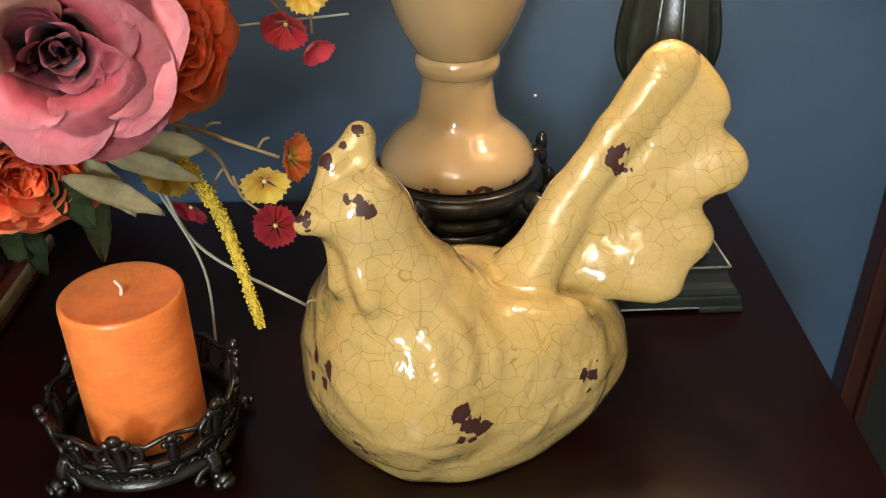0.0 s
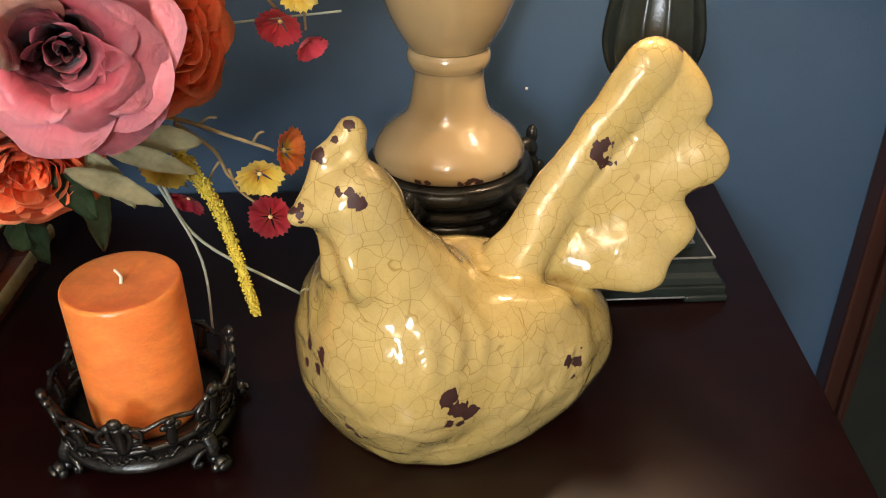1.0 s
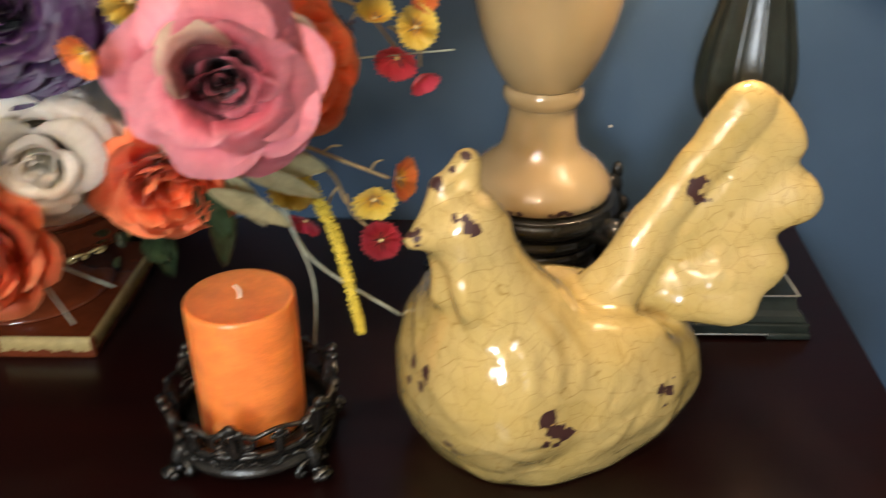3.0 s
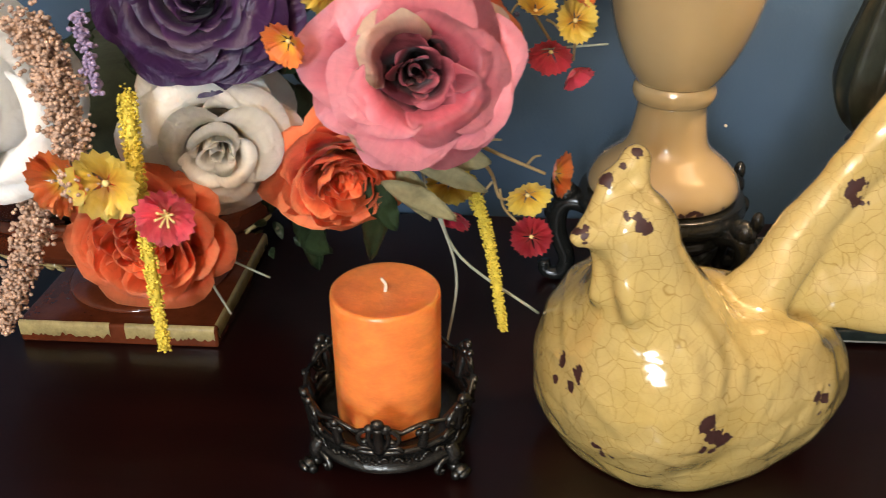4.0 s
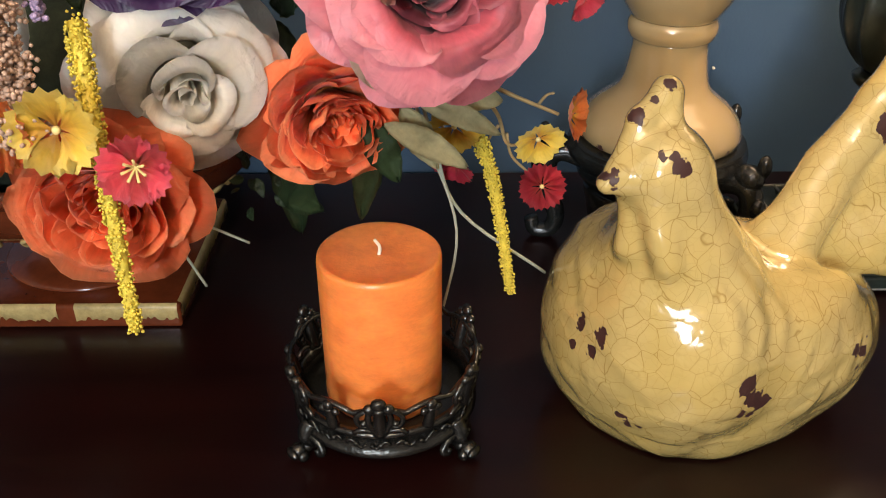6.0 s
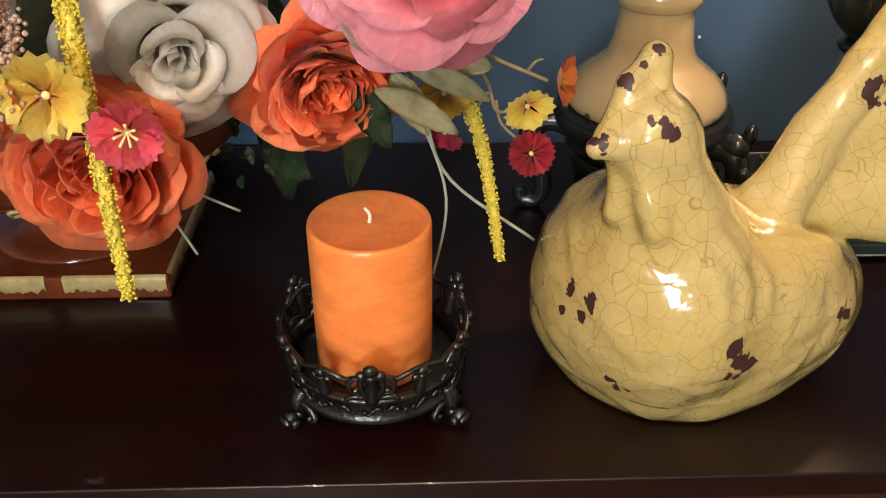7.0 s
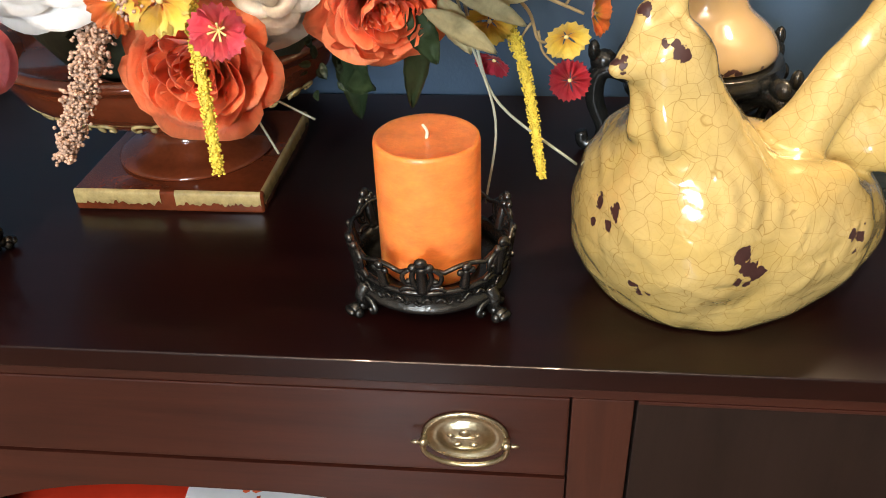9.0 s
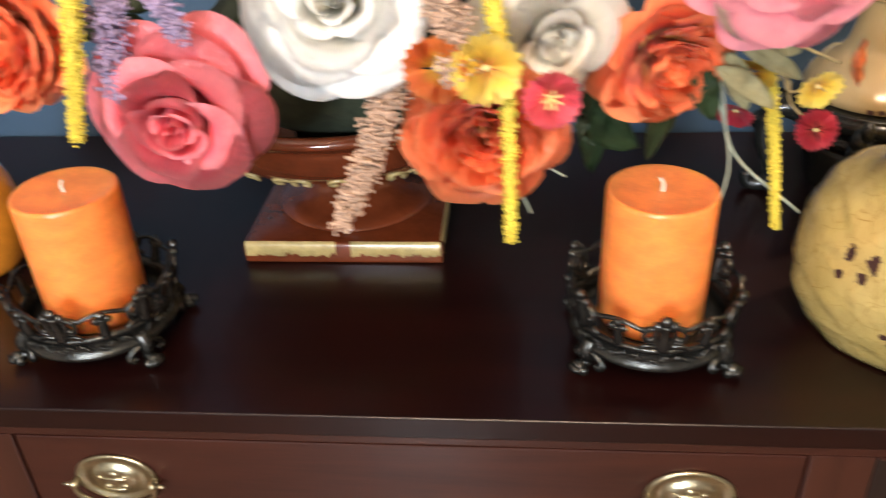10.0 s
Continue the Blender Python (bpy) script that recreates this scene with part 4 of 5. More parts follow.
urnb = [(0.0345, 0.1045), (0.040, 0.112), (0.0485, 0.127), (0.0575, 0.150), (0.0650, 0.180), (0.070, 0.215), (0.072, 0.255), (0.070, 0.295), (0.058, 0.335), (0.032, 0.362), (0.018, 0.370), (0.010, 0.39)]
part("base", lathe(smooth_profile(body, 4), 80), GL, lampb)
part("collar", lathe([(0.0318, 0.0870), *smooth_profile(ring, 4), (0.034, 0.1042)], 80), GL, lampb)
part("vase", lathe(smooth_profile(urnb, 4), 80), GL, lampb)

# ---- dark fluted lamp on a stepped square base ----
BX, BY = 0.2275, 0.7235
dark = thing("fluted_lamp", pose(BX, BY, 0), "dark green-black fluted lamp base on a stepped square foot", "lamp")
S = 0.0755
step1 = bmesh.new()
box(step1, -S, -S * 0.92, 0.0045, S, S * 0.92, 0.016, 0.002)
part("plinth", step1, GREENBLACK, dark)
for sx in (-1, 1):
    for sy in (-1, 1):
        cx, cy = sx * (S - 0.018), sy * (S * 0.92 - 0.018)
        part("foot", boxed(cx - 0.020, cy - 0.020, 0.0, cx + 0.020, cy + 0.020, 0.0070, bevel=0.0025), GREENBLACK, dark)
prof2 = [(0.072, 0.0165), (0.070, 0.022), (0.066, 0.026), (0.063, 0.034), (0.0625, 0.040)]
pyr = bmesh.new()
rows = [[pyr.verts.new((sx * r, sy * r * 0.92, z)) for sx, sy in ((-1, -1), (1, -1), (1, 1), (-1, 1))] for r, z in prof2]
for a, b in zip(rows, rows[1:]):
    for k in range(4):
        pyr.faces.new((a[k], a[(k + 1) % 4], b[(k + 1) % 4], b[k]))
pyr.faces.new(rows[0][::-1])
pyr.faces.new(rows[-1])
part("step", pyr, GREENBLACK, dark, smooth=False)
for r, z in ((0.0752, 0.0052), (0.0640, 0.0405), (0.048, 0.0475)):
    rim = bmesh.new()
    q = [(-r, -r * 0.92, z), (r, -r * 0.92, z), (r, r * 0.92, z), (-r, r * 0.92, z)]
    for a, b in zip(q, q[1:] + q[:1]):
        tube(rim, [a, b], 0.0011, 6)
    part("rubbed_edge", rim, SILVER_EDGE, dark, "rubbed silver edge line")
part("upper_step", boxed(-0.0475, -0.0437, 0.0402, 0.0475, 0.0437, 0.047, bevel=0.002), GREENBLACK, dark)
neck = [(0.030, 0.0472), (0.034, 0.052), (0.030, 0.060), (0.018, 0.070), (0.015, 0.085), (0.019, 0.098), (0.024, 0.104), (0.019, 0.110), (0.0145, 0.120), (0.0150, 0.140), (0.0135, 0.158), (0.020, 0.164), (0.022, 0.170), (0.016, 0.174)]
part("stem", lathe(smooth_profile(neck, 4), 40), GREENBLACK, dark)
bulb = [(0.014, 0.1745), (0.026, 0.184), (0.036, 0.198), (0.0425, 0.216), (0.0435, 0.232), (0.040, 0.255), (0.034, 0.280), (0.0275, 0.308), (0.0230, 0.335), (0.021, 0.360), (0.020, 0.38)]
part("cap", lathe(smooth_profile([(0.021, 0.3805), (0.024, 0.386), (0.016, 0.394), (0.008, 0.400), (0.006, 0.43)], 4), 32), GREENBLACK, dark)
shade = bmesh.new()
rows = []
for r, z in ((0.138, 0.348), (0.085, 0.52), (0.0835, 0.52), (0.1365, 0.348)):
    rows.append([shade.verts.new((r * math.cos(2 * math.pi * k / 48), r * math.sin(2 * math.pi * k / 48), z)) for k in range(48)])
for a, b in zip(rows, rows[1:] + rows[:1]):
    for k in range(48):
        shade.faces.new((a[k], a[(k + 1) % 48], b[(k + 1) % 48], b[k]))
part("shade", shade, SHADE, dark, "pale fabric lampshade")
part("fluted_body", lathe(smooth_profile(bulb, 5), 96, lambda a, r, z: r * (1 - 0.085 * abs(math.sin(a * 6)) ** 0.6 * min(1, max(0, (z - 0.176) / 0.02)))), GREENBLACK, dark)

# ---- flower arrangement in the urn ----
bouquet = thing("flower_arrangement", pose(UX, UY, 0.14), "mixed silk flower arrangement spilling over the urn", "flowers")
INV = pose(-UX, -UY, -0.14)


def bpart(name, bm, mat, label="", place=None, parent=None, smooth=True):
    """A part of the bouquet, given in world metres."""
    return part(name, bm, mat, parent or bouquet, label, smooth, (INV @ (place or Matrix())) if parent is None else place)


def petal(rng, r0, r1, h0, h1, wide, curl, bend, nu=12, nv=10, ruffle=0.08, tip=0.0, notch=0.0, cup=0.0):
    """One petal that wraps round the flower's axis: from radius r0, height h0 at its foot to r1, h1 at its rim; curl rolls the rim outwards."""
    bm = bmesh.new()
    uv = bm.loops.layers.uv.new("UVMap")
    grid, tex = [], {}
    seed = Vector((rng.uniform(0, 90), rng.uniform(0, 90), rng.uniform(0, 90)))
    size = max(r1, h1 - h0)
    for j in range(nv + 1):
        v = j / nv
        row = []
        for i in range(nu + 1):
            u = 2 * i / nu - 1
            edge = v - (0.16 * u * u + 0.10 * abs(u) ** 4) * v * v
            a = u * wide * (0.45 + 0.55 * math.sin(min(1.0, 0.12 + v * 0.98) * math.pi * 0.62)) 
            rr = r0 + (r1 - r0) * edge ** bend
            hh = h0 + (h1 - h0) * math.sin(edge * math.pi / 2) ** 0.9
            c = max(0.0, edge - 0.62) / 0.38
            rr += curl * c * c * size
            hh -= curl * 0.75 * c * c * c * size
            rr -= cup * size * u * u * v
            hh += 0.4 * cup * size * u * u * v
            n3 = noise.noise_vector(seed + Vector((u * 1.6, v * 1.8, 0)))
            k = ruffle * size * (0.3 + v)
            rr += n3.x * k + notch * size * math.sin(u * 9 + seed.x) * c
            hh += n3.y * k + tip * size * (1 - abs(u)) * c
            a += n3.z * ruffle * 0.6
            q = bm.verts.new((max(rr, 0.0004) * math.cos(a), max(rr, 0.0004) * math.sin(a), hh))
            tex[q] = (i / nu, v)
            row.append(q)
        grid.append(row)
    for j in range(nv):
        for i in range(nu):
            f = bm.faces.new((grid[j][i], grid[j][i + 1], grid[j + 1][i + 1], grid[j + 1][i]))
            for l in f.loops:
                l[uv].uv = tex[l.vert]
    bmesh.ops.solidify(bm, geom=list(bm.faces), thickness=0.0004)
    return bm


def bloom(name, place, way, size, mats, rings, label, seed, inner=None, loose=0.07, cup=0.05, ruffle=0.08, notch=0.0):
    """A many-petalled flower. size: its radius. rings: (petals, radius, foot, rim, curl, half width), as parts of the size."""
    rng = random.Random(seed)
    m = facing(place, way)
    core = bmesh.new()
    blob(core, (0, 0, -0.42 * size), (0.26 * size, 0.26 * size, 0.16 * size), None, 2)
    tube(core, [(0, 0, -0.45 * size), (0.05 * size, 0, -0.9 * size), (0.10 * size, 0.05 * size, -1.3 * size)], 0.0022, 6)
    head = bpart(name, core, inner or mats[0], label, m)
    turn = rng.uniform(0, 6)
    for k, (count, r, h0, h1, curl, wide) in enumerate(rings):
        turn += 0.8
        for q in range(count):
            a = turn + 2 * math.pi * q / count + rng.uniform(-0.14, 0.14)
            jr = rng.uniform(1 - loose, 1 + loose)
            bm = petal(rng, 0.06 * size + 0.10 * r * size, r * size * jr, h0 * size, h1 * size + size * rng.uniform(-0.5, 0.5) * loose, wide * rng.uniform(0.92, 1.1), curl * rng.uniform(0.7, 1.25), 0.75, ruffle=ruffle, notch=notch, cup=cup, nu=9 if count > 7 else 14)
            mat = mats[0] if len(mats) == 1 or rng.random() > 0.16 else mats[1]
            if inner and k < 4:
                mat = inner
            part("petal", bm, mat, head, place=Matrix.Rotation(a, 4, "Z"))
    return head


ROSE = [(2, 0.08, -0.45, 0.08, 0.0, 1.5), (3, 0.18, -0.42, 0.15, 0.03, 1.25), (3, 0.29, -0.40, 0.22, 0.06, 1.3), (3, 0.42, -0.38, 0.32, 0.10, 1.3), (4, 0.55, -0.36, 0.43, 0.18, 1.1), (4, 0.67, -0.38, 0.42, 0.26, 1.05), (5, 0.79, -0.40, 0.32, 0.24, 0.90), (5, 0.90, -0.42, 0.16, 0.18, 0.84), (6, 0.98, -0.44, -0.04, 0.08, 0.74)]
RANUNCULUS = [(4, 0.12, -0.2, 0.18, -0.05, 1.1), (5, 0.22, -0.2, 0.27, -0.09, 1.0), (6, 0.33, -0.22, 0.35, -0.11, 0.95), (6, 0.45, -0.25, 0.41, -0.11, 0.92), (7, 0.57, -0.28, 0.44, -0.09, 0.86), (8, 0.69, -0.31, 0.41, -0.05, 0.76), (8, 0.81, -0.34, 0.31, 0.0, 0.76), (8, 0.92, -0.38, 0.12, 0.06, 0.74)]
BUD = [(2, 0.09, -0.4, 0.46, 0.0, 1.8), (3, 0.20, -0.4, 0.50, 0.04, 1.5), (3, 0.34, -0.42, 0.52, 0.10, 1.4), (3, 0.50, -0.45, 0.50, 0.20, 1.4), (4, 0.66, -0.5, 0.42, 0.26, 1.2), (4, 0.80, -0.55, 0.24, 0.26, 1.15), (5, 0.92, -0.6, 0.0, 0.18, 0.98)]

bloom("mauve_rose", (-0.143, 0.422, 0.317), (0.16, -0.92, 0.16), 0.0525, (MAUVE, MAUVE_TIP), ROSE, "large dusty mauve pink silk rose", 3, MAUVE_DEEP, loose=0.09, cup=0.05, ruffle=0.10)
bloom("orange_ranunculus", (-0.127, 0.515, 0.297), (0.62, -0.72, 0.05), 0.051, (ORANGE,), RANUNCULUS, "orange ruffled silk ranunculus", 5, loose=0.10, cup=0.08, ruffle=0.10)
bloom("orange_ranunculus", (-0.193, 0.460, 0.246), (0.30, -0.88, -0.16), 0.0455, (ORANGE,), RANUNCULUS, "orange ruffled silk ranunculus turned downwards", 6, loose=0.10, cup=0.08, ruffle=0.10)
bloom("orange_ranunculus", (-0.297, 0.420, 0.221), (0.06, -0.96, 0.05), 0.049, (ORANGE,), RANUNCULUS, "large orange silk ranunculus over the plinth", 7, loose=0.10, cup=0.08, ruffle=0.10)
bloom("ivory_rose", (-0.262, 0.450, 0.268), (0.30, -0.90, -0.12), 0.051, (IVORY,), BUD, "ivory white silk rose half open", 8, ruffle=0.05)
bloom("purple_rose", (-0.260, 0.445, 0.350), (0.05, -0.93, 0.30), 0.052, (PURPLE,), ROSE, "deep purple silk rose", 9, cup=0.02, ruffle=0.07)
bloom("white_rose", (-0.368, 0.407, 0.300), (-0.02, -0.90, 0.20), 0.053, (WHITE,), BUD, "large white silk rose", 10, ruffle=0.05)
bloom("coral_rose", (-0.472, 0.425, 0.232), (0.02, -0.95, -0.14), 0.055, (CORAL,), BUD, "coral pink silk rose drooping forward", 12, ruffle=0.06)
bloom("orange_ranunculus", (-0.566, 0.425, 0.275), (-0.20, -0.95, 0.05), 0.050, (ORANGE,), RANUNCULUS, "orange silk ranunculus at the end of the spray", 13, loose=0.10, cup=0.08, ruffle=0.10)


def floret(place, way, size, mat, seed, label, cup=0.35, petals=6, stamens=False):
    """A small five- to eight-petalled flower with pinked edges."""
    rng = random.Random(seed)
    m = facing(place, way, rng.uniform(0, 6))
    core = bmesh.new()
    blob(core, (0, 0, 0.06 * size), (0.11 * size, 0.11 * size, 0.10 * size), None, 2)
    for k in range(7 if stamens else 0):
        a = 2 * math.pi * k / 7
        tube(core, [(0, 0, 0), (0.16 * size * math.cos(a), 0.16 * size * math.sin(a), 0.30 * size), (0.34 * size * math.cos(a), 0.34 * size * math.sin(a), 0.5 * size)], 0.03 * size, 5, 0.05 * size, steps=2)
    head = bpart("floret", core, STAMEN, label, m)
    for q in range(petals):
        bm = bmesh.new()
        uv = bm.loops.layers.uv.new("UVMap")
        grid, tex = [], {}
        half = math.pi / petals * 1.5
        for j in range(6):
            v = j / 5
            row = []
            for i in range(11):
                u = 2 * i / 10 - 1
                a = u * half * (0.55 + 0.45 * v)
                rr = size * v * (1 - 0.12 * u * u) + (0.07 * size * (1 if i % 2 else -1) * (v > 0.9))
                z = 0.03 * size * (q % 2) + cup * size * v ** 1.5 + 0.05 * size * math.sin(u * 6 + q) * v + rng.uniform(-0.02, 0.02) * size
                x = bm.verts.new((rr * math.cos(a) + 0.05 * size, rr * math.sin(a), z))
                tex[x] = (i / 10, v)
                row.append(x)
            grid.append(row)
        for j in range(5):
            for i in range(10):
                f = bm.faces.new((grid[j][i], grid[j][i + 1], grid[j + 1][i + 1], grid[j + 1][i]))
                for l in f.loops:
                    l[uv].uv = tex[l.vert]
        bmesh.ops.solidify(bm, geom=list(bm.faces), thickness=0.0003)
        part("petal", bm, mat, head, place=Matrix.Rotation(2 * math.pi * q / petals + rng.uniform(-0.1, 0.1), 4, "Z"))
    head.scale = (0.9, 0.9, 0.9)
    return head


SPRAY_FLORETS = [
    ((-0.075, 0.523, 0.171), (0.0, -0.95, 0.25), 0.0155, PINK, "hot pink pinked-edge floret", 0.15, 7),
    ((-0.062, 0.522, 0.219), (0.85, -0.45, 0.1), 0.0160, APRICOT, "orange pinked-edge floret", 0.45, 6),
    ((-0.079, 0.525, 0.202), (0.15, -0.75, -0.25), 0.0165, YELLOW, "yellow pinked-edge floret", 0.35, 5),
    ((-0.128, 0.530, 0.183), (-0.3, -0.7, -0.5), 0.0140, DKRED, "crimson floret hanging down", 0.4, 6),
    ((-0.130, 0.500, 0.221), (-0.1, -0.8, -0.3), 0.0165, YELLOW, "yellow floret", 0.35, 5),
    ((-0.065, 0.590, 0.282), (-0.1, -0.85, -0.40), 0.0165, PINK, "pink floret hanging down", 0.5, 6),
    ((-0.049, 0.590, 0.269), (0.45, -0.65, -0.55), 0.0125, PINK, "small pink floret hanging down", 0.8, 5),
    ((-0.051, 0.580, 0.306), (0.35, -0.8, 0.2), 0.0165, YELLOW, "pale yellow floret", 0.25, 7),
    ((-0.078, 0.570, 0.314), (0.1, -0.4, 0.8), 0.0140, YELLOW, "golden yellow floret", 0.6, 5),
    ((-0.051, 0.590, 0.327), (0.6, -0.5, 0.3), 0.0165, APRICOT, "orange floret", 0.5, 6),
    ((-0.082, 0.570, 0.340), (-0.3, -0.6, 0.5), 0.0160, APRICOT, "orange floret", 0.4, 6),
]
FRONT_FLORETS = [
    ((-0.202, 0.400, 0.338), (-0.3, -0.8, -0.2), 0.0125, APRICOT, "orange yellow floret", 0.5, 5),
    ((-0.187, 0.430, 0.356), (-0.1, -0.8, 0.4), 0.0150, YELLOW, "yellow floret", 0.35, 6),
    ((-0.316, 0.374, 0.273), (-0.2, -0.95, 0.05), 0.0180, APRICOT, "apricot floret with yellow eye", 0.35, 6),
    ((-0.292, 0.371, 0.274), (0.05, -0.93, 0.10), 0.0190, YELLOW, "yellow floret", 0.35, 5),
    ((-0.261, 0.364, 0.261), (0.15, -0.95, 0.1), 0.0155, PINK, "crimson pink floret with cream stamens", 0.45, 6),
]
for k, (p, w, s, mat, label, cup, count) in enumerate(SPRAY_FLORETS + FRONT_FLORETS):
    floret(p, w, s, mat, 40 + k, label, cup, count, stamens=(k == 15))


def beaded(name, bm, centres, radii, mat, label):
    """A stem and the small beads on it, as one part."""
    me = bpy.data.meshes.new(name)
    ball = bmesh.new()
    bmesh.ops.create_icosphere(ball, subdivisions=1, radius=1.0)
    ball_v = np.array([v.co for v in ball.verts])
    ball_f = np.array([[v.index for v in f.verts] for f in ball.faces])
    ball.free()
    bm.verts.index_update()
    verts = [tuple(v.co) for v in bm.verts]
    faces = [[v.index for v in f.verts] for f in bm.faces]
    n0 = len(verts)
    bm.free()
    c, r = np.array(centres), np.array(radii)
    bv = (c[:, None, :] + ball_v[None] * r[:, None, None]).reshape(-1, 3)
    bf = (n0 + np.arange(len(c))[:, None, None] * len(ball_v) + ball_f[None]).reshape(-1, 3)
    me.from_pydata(verts + bv.tolist(), [], faces + bf.tolist())
    for p in me.polygons:
        p.use_smooth = True
    me.materials.append(mat)
    ob = new(name, me)
    ob.parent, ob.matrix_basis = bouquet, INV
    ob["label"] = label
    return ob


def catkin(points, radius, seed):
    rng = random.Random(seed)
    bm = bmesh.new()
    tube(bm, points, radius * 0.75, 8, radius * 0.55)
    line = spline(points, 60)
    centres, radii = [], []
    for i, c in enumerate(line):
        k = 1 - 0.35 * i / len(line)
        for _ in range(11):
            d = Vector((rng.gauss(0, 1), rng.gauss(0, 1), rng.gauss(0, 0.4))).normalized()
            centres.append(c + d * radius * k * rng.uniform(0.75, 1.25))
            radii.append(rng.uniform(0.00045, 0.00105))
    return beaded("catkin", bm, centres, radii, CATKIN, "hanging yellow catkin")


catkin([(-0.292, 0.410, 0.306), (-0.282, 0.382, 0.255), (-0.280, 0.374, 0.173)], 0.0046, 1)
catkin([(-0.126, 0.500, 0.239), (-0.106, 0.515, 0.179), (-0.092, 0.517, 0.098)], 0.0048, 2)
catkin([(-0.500, 0.390, 0.325), (-0.507, 0.382, 0.278), (-0.519, 0.383, 0.231)], 0.0056, 3)


def seed_spray(name, points, spread, count, bead, mat, label, seed):
    """Clusters of small round seeds along a bending stem."""
    rng = random.Random(seed)
    bm = bmesh.new()
    tube(bm, points, 0.0012, 6, 0.0008)
    line = spline(points, 40)
    centres, radii = [], []
    for _ in range(count):
        i = rng.randrange(len(line))
        d = Vector((rng.gauss(0, 1), rng.gauss(0, 1), rng.gauss(0, 0.6))).normalized()
        lump = 0.80 + 0.26 * math.sin(i * 0.33 + seed) + 0.14 * math.sin(i * 0.9 + 3 * d.x)
        r = spread * lump * rng.uniform(0.35, 1.0) * (1.0 - 0.30 * i / len(line))
        centres.append(line[i] + d * r)
        radii.append(bead * rng.uniform(0.7, 1.2))
    return beaded(name, bm, centres, radii, mat, label)


seed_spray("seed_spray", [(-0.329, 0.400, 0.345), (-0.314, 0.385, 0.313), (-0.307, 0.373, 0.268)], 0.0150, 2200, 0.00135, GRAIN, "beige seed spray", 2)
seed_spray("seed_spray", [(-0.345, 0.405, 0.255), (-0.357, 0.391, 0.218), (-0.377, 0.384, 0.176)], 0.0130, 2000, 0.00135, GRAIN, "beige seed spray hanging over the plinth", 5)
seed_spray("lilac_sprig", [(-0.304, 0.400, 0.350), (-0.301, 0.396, 0.330), (-0.299, 0.393, 0.312)], 0.0060, 150, 0.0013, LILAC, "lilac purple bud sprig", 3)
seed_spray("lilac_sprig", [(-0.492, 0.405, 0.300), (-0.497, 0.402, 0.275), (-0.499, 0.402, 0.248)], 0.0130, 800, 0.0014, LILAC, "lilac purple bud sprig", 4)
seed_spray("lilac_sprig", [(-0.470, 0.408, 0.312), (-0.462, 0.402, 0.298), (-0.454, 0.398, 0.282)], 0.0100, 500, 0.0013, LILAC, "lilac purple bud sprig", 6)
seed_spray("berry_spray", [(-0.130, 0.545, 0.330), (-0.108, 0.548, 0.322), (-0.092, 0.550, 0.312)], 0.0060, 40, 0.0022, BERRY, "small dark berry spray", 7)


def leaf(a, b, wide, mat, label, seed, droop=0.15, side=(0, -1, 0.3)):
    """A veined, slightly folded leaf from a to b."""
    rng = random.Random(seed)
    a, b = Vector(a), Vector(b)
    d = b - a
    x = d.cross(Vector(side)).normalized()
    up = x.cross(d).normalized()
    bm = bmesh.new()
    rows = []
    for j in range(13):
        v = j / 12
        w = wide * math.sin(math.pi * min(1, v * 0.97 + 0.015)) ** 0.75 * (1 - 0.25 * v)
        c = a + d * v - Vector((0, 0, droop * d.length * v * v))
        row = []
        for i in range(7):
            u = i / 3 - 1
            n3 = noise.noise(Vector((seed * 3.1 + u * 1.5, v * 5, seed)))
            row.append(bm.verts.new(c + x * w * u * (1 + 0.06 * (j % 2)) + up * (0.30 * w * abs(u) + n3 * 0.35 * wide)))
        rows.append(row)
    for p, q in zip(rows, rows[1:]):
        for i in range(6):
            bm.faces.new((p[i], p[i + 1], q[i + 1], q[i]))
    bmesh.ops.solidify(bm, geom=list(bm.faces), thickness=0.0004)
    return bpart("leaf", bm, mat, label)


leaf((-0.166, 0.442, 0.246), (-0.124, 0.462, 0.221), 0.008, LEAF_PALE, "faded sage silk leaf", 1)
leaf((-0.150, 0.452, 0.254), (-0.106, 0.478, 0.233), 0.007, LEAF_PALE, "faded sage silk leaf", 2)
leaf((-0.158, 0.455, 0.250), (-0.140, 0.462, 0.218), 0.009, LEAF_PALE, "faded sage silk leaf", 11)
leaf((-0.140, 0.470, 0.250), (-0.104, 0.492, 0.245), 0.009, LEAF_PALE, "faded sage silk leaf", 12)
leaf((-0.176, 0.450, 0.245), (-0.160, 0.455, 0.214), 0.010, LEAF, "dark green silk leaf", 13)
leaf((-0.175, 0.500, 0.222), (-0.187, 0.520, 0.160), 0.010, LEAF, "dark green silk leaf", 3, side=(0.2, -1, 0))
leaf((-0.228, 0.500, 0.224), (-0.225, 0.520, 0.152), 0.013, LEAF, "dark green silk leaf", 4, side=(0, -1, 0))
leaf((-0.230, 0.470, 0.330), (-0.190, 0.480, 0.380), 0.018, LEAF, "dark green silk leaf", 5)
leaf((-0.160, 0.500, 0.345), (-0.110, 0.520, 0.372), 0.018, LEAF_PALE, "faded sage silk leaf", 6)
leaf((-0.200, 0.480, 0.350), (-0.170, 0.480, 0.395), 0.018, LEAF, "dark green silk leaf", 7)
leaf((-0.225, 0.470, 0.300), (-0.205, 0.450, 0.345), 0.014, LEAF, "dark green silk leaf", 8)
leaf((-0.500, 0.430, 0.225), (-0.512, 0.425, 0.196), 0.007, LEAF_PALE, "small pale leaf", 9)
rng = random.Random(21)
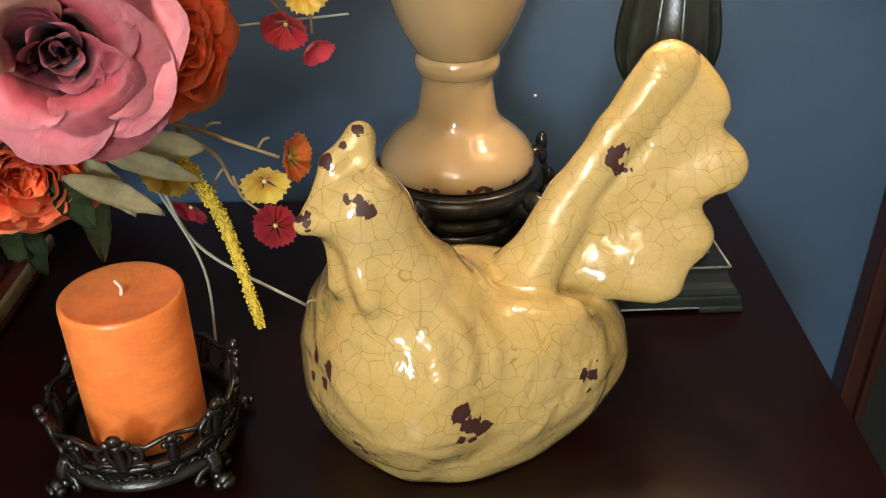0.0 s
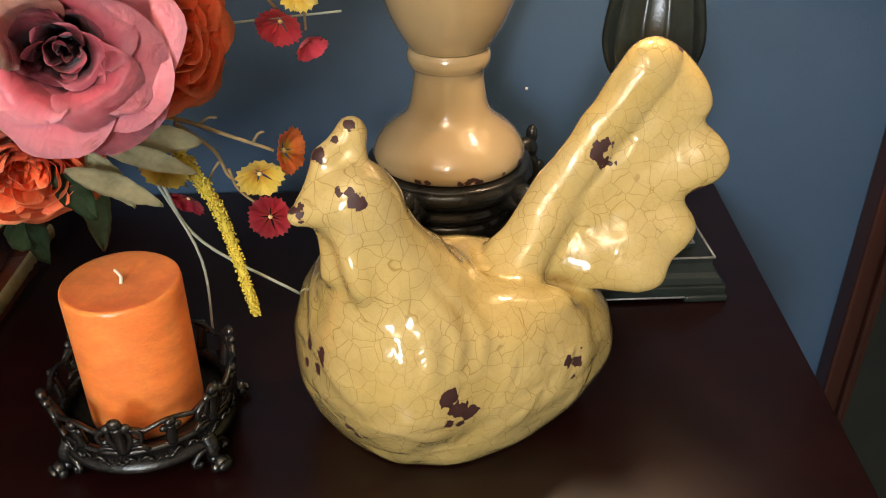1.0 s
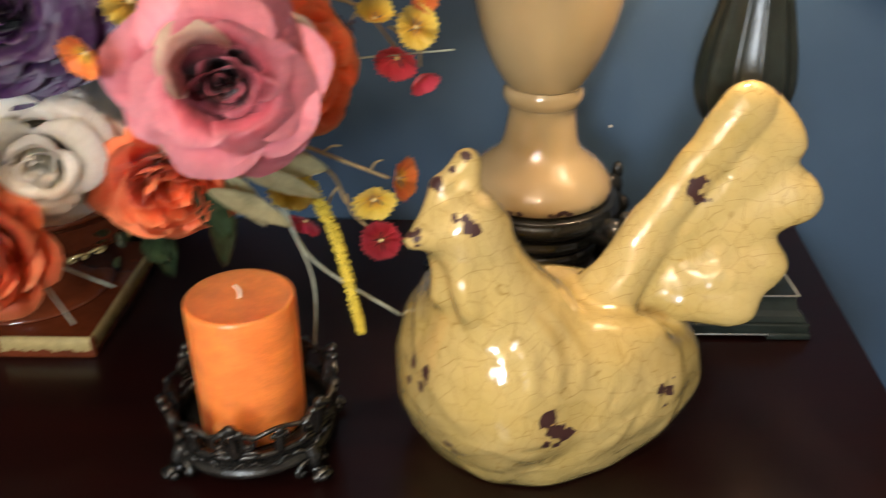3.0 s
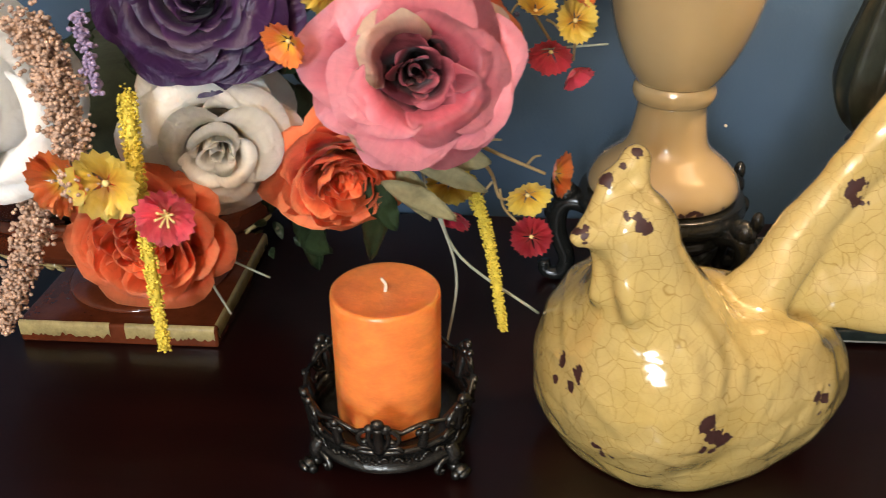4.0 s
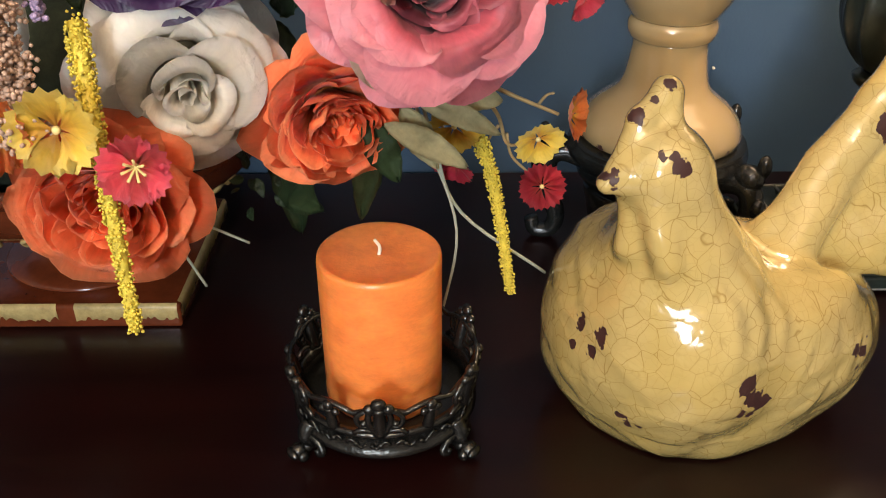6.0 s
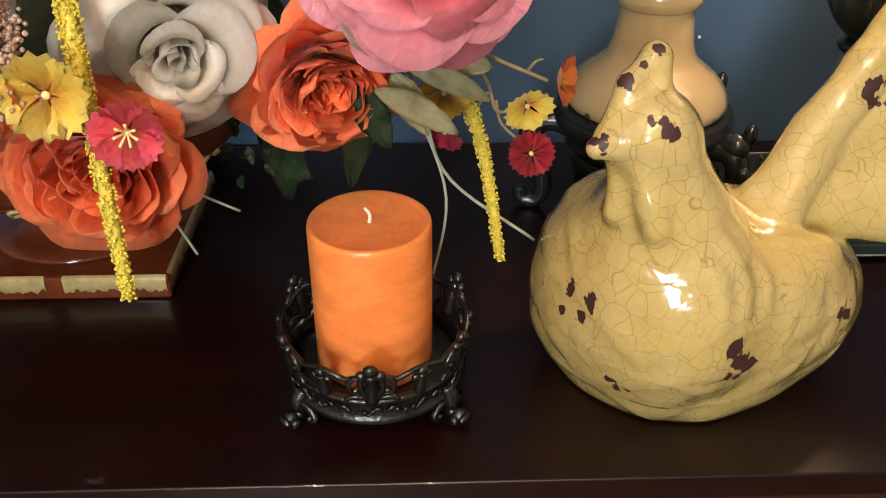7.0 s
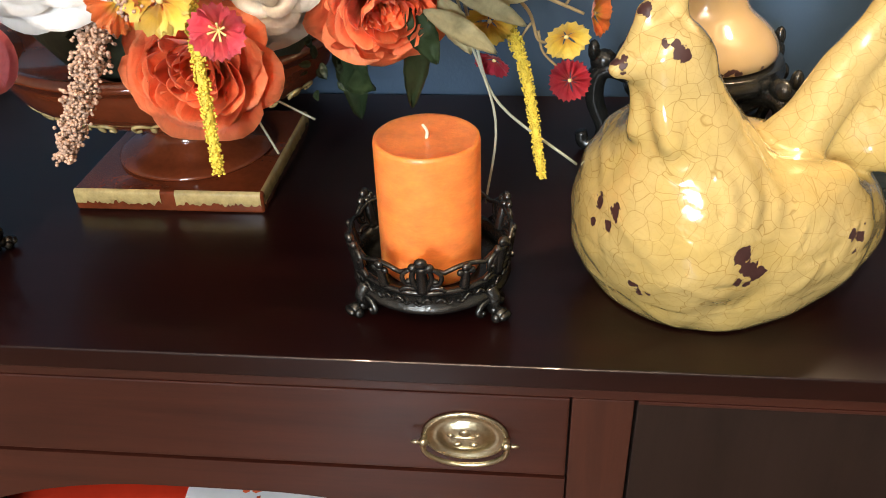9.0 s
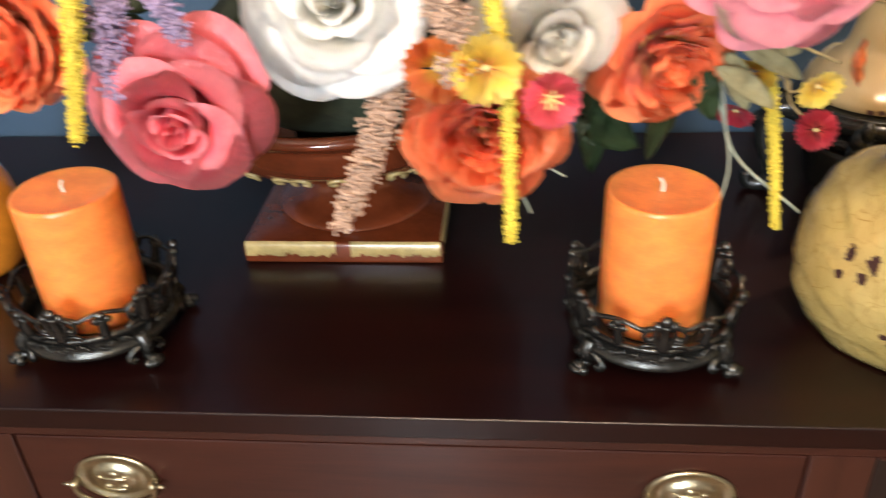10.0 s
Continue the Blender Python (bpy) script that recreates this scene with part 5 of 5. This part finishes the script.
for k in range(34):
    # foliage that fills the inside of the bouquet
    a = rng.uniform(-math.pi, 0.25)
    r = rng.uniform(0.05, 0.20)
    p = Vector((UX + 0.06 + r * math.cos(a) * 1.1, UY - 0.10 + 0.75 * r * math.sin(a), rng.uniform(0.19, 0.32)))
    d = Vector((math.cos(a), math.sin(a) - 0.3, rng.uniform(-0.5, 0.5))).normalized() * rng.uniform(0.035, 0.06)
    leaf(p, p + d, rng.uniform(0.010, 0.016), LEAF, "dark green silk leaf", 30 + k)
for k in range(14):
    # small rounded sprigs under the ivory rose
    p = Vector((rng.uniform(-0.262, -0.225), rng.uniform(0.475, 0.52), rng.uniform(0.175, 0.215)))
    d = Vector((rng.uniform(-0.5, 1), rng.uniform(-0.6, 0.2), rng.uniform(-0.9, 0.3))).normalized() * 0.010
    leaf(p, p + d, 0.0032, LEAF, "small green leaflet", 90 + k)

moss = bmesh.new()
blob(moss, (UX + 0.03, UY - 0.05, 0.195), (0.135, 0.11, 0.075), None, 3)
for v in moss.verts:
    v.co += Vector(noise.noise_vector(v.co * 40)) * 0.010
bpart("moss_filler", moss, FOAM, "dark moss that holds the stems")


def twig(points, radius, mat, label, end=None):
    return bpart("stem", tube_mesh(points, radius, end), mat, label)


twig([(-0.160, 0.520, 0.255), (-0.146, 0.520, 0.205), (-0.127, 0.530, 0.136), (-0.136, 0.560, 0.049)], 0.0010, WIRE, "pale bare wire stem")
twig([(-0.155, 0.522, 0.255), (-0.141, 0.520, 0.200), (-0.124, 0.530, 0.149), (-0.065, 0.550, 0.091)], 0.0011, WIRE, "pale bare wire stem")
twig([(-0.150, 0.505, 0.250), (-0.124, 0.510, 0.247), (-0.093, 0.520, 0.230), (-0.068, 0.524, 0.218)], 0.0016, STEM, "thin tan twig", 0.0011)
twig([(-0.124, 0.512, 0.243), (-0.105, 0.520, 0.221), (-0.098, 0.524, 0.200), (-0.088, 0.528, 0.197)], 0.0014, STEM, "thin tan twig", 0.0009)
twig([(-0.098, 0.524, 0.206), (-0.094, 0.526, 0.190), (-0.080, 0.526, 0.176)], 0.0010, STEM, "thin tan twig", 0.0008)
twig([(-0.140, 0.510, 0.240), (-0.135, 0.518, 0.205), (-0.129, 0.533, 0.190)], 0.0010, STEM, "thin tan twig", 0.0008)
twig([(-0.140, 0.540, 0.335), (-0.105, 0.560, 0.330), (-0.085, 0.575, 0.318), (-0.066, 0.588, 0.290)], 0.0015, STEM, "thin tan twig", 0.0010)
twig([(-0.105, 0.560, 0.331), (-0.075, 0.585, 0.330), (-0.054, 0.592, 0.325)], 0.0014, STEM, "thin tan twig", 0.0010)
twig([(-0.090, 0.572, 0.322), (-0.062, 0.585, 0.312), (-0.050, 0.590, 0.300), (-0.049, 0.592, 0.275)], 0.0012, STEM, "thin tan twig", 0.0009)
twig([(-0.110, 0.555, 0.334), (-0.090, 0.565, 0.343), (-0.080, 0.572, 0.340)], 0.0012, STEM, "thin tan twig", 0.0009)
twig([(-0.120, 0.560, 0.285), (-0.094, 0.580, 0.284), (-0.025, 0.600, 0.285)], 0.0008, WIRE, "pale bare wire stem")
twig([(-0.285, 0.450, 0.190), (-0.279, 0.450, 0.173), (-0.268, 0.450, 0.147)], 0.0008, WIRE, "pale bare wire stem")
twig([(-0.285, 0.455, 0.195), (-0.271, 0.460, 0.183), (-0.246, 0.470, 0.163)], 0.0008, WIRE, "pale bare wire stem")
for p, q in (((-0.110, 0.516, 0.240), (-0.098, 0.512, 0.246)), ((-0.103, 0.522, 0.212), (-0.112, 0.520, 0.196)), ((-0.080, 0.523, 0.225), (-0.072, 0.519, 0.233)), ((-0.096, 0.566, 0.326), (-0.088, 0.560, 0.340)), ((-0.070, 0.582, 0.306), (-0.058, 0.578, 0.296)), ((-0.088, 0.574, 0.320), (-0.098, 0.570, 0.304))):
    mid = [(p[k] + q[k]) / 2 + (0.002 if k == 2 else 0.0) for k in range(3)]
    twig([p, mid, q], 0.0010, STEM, "short side twig", 0.0007)
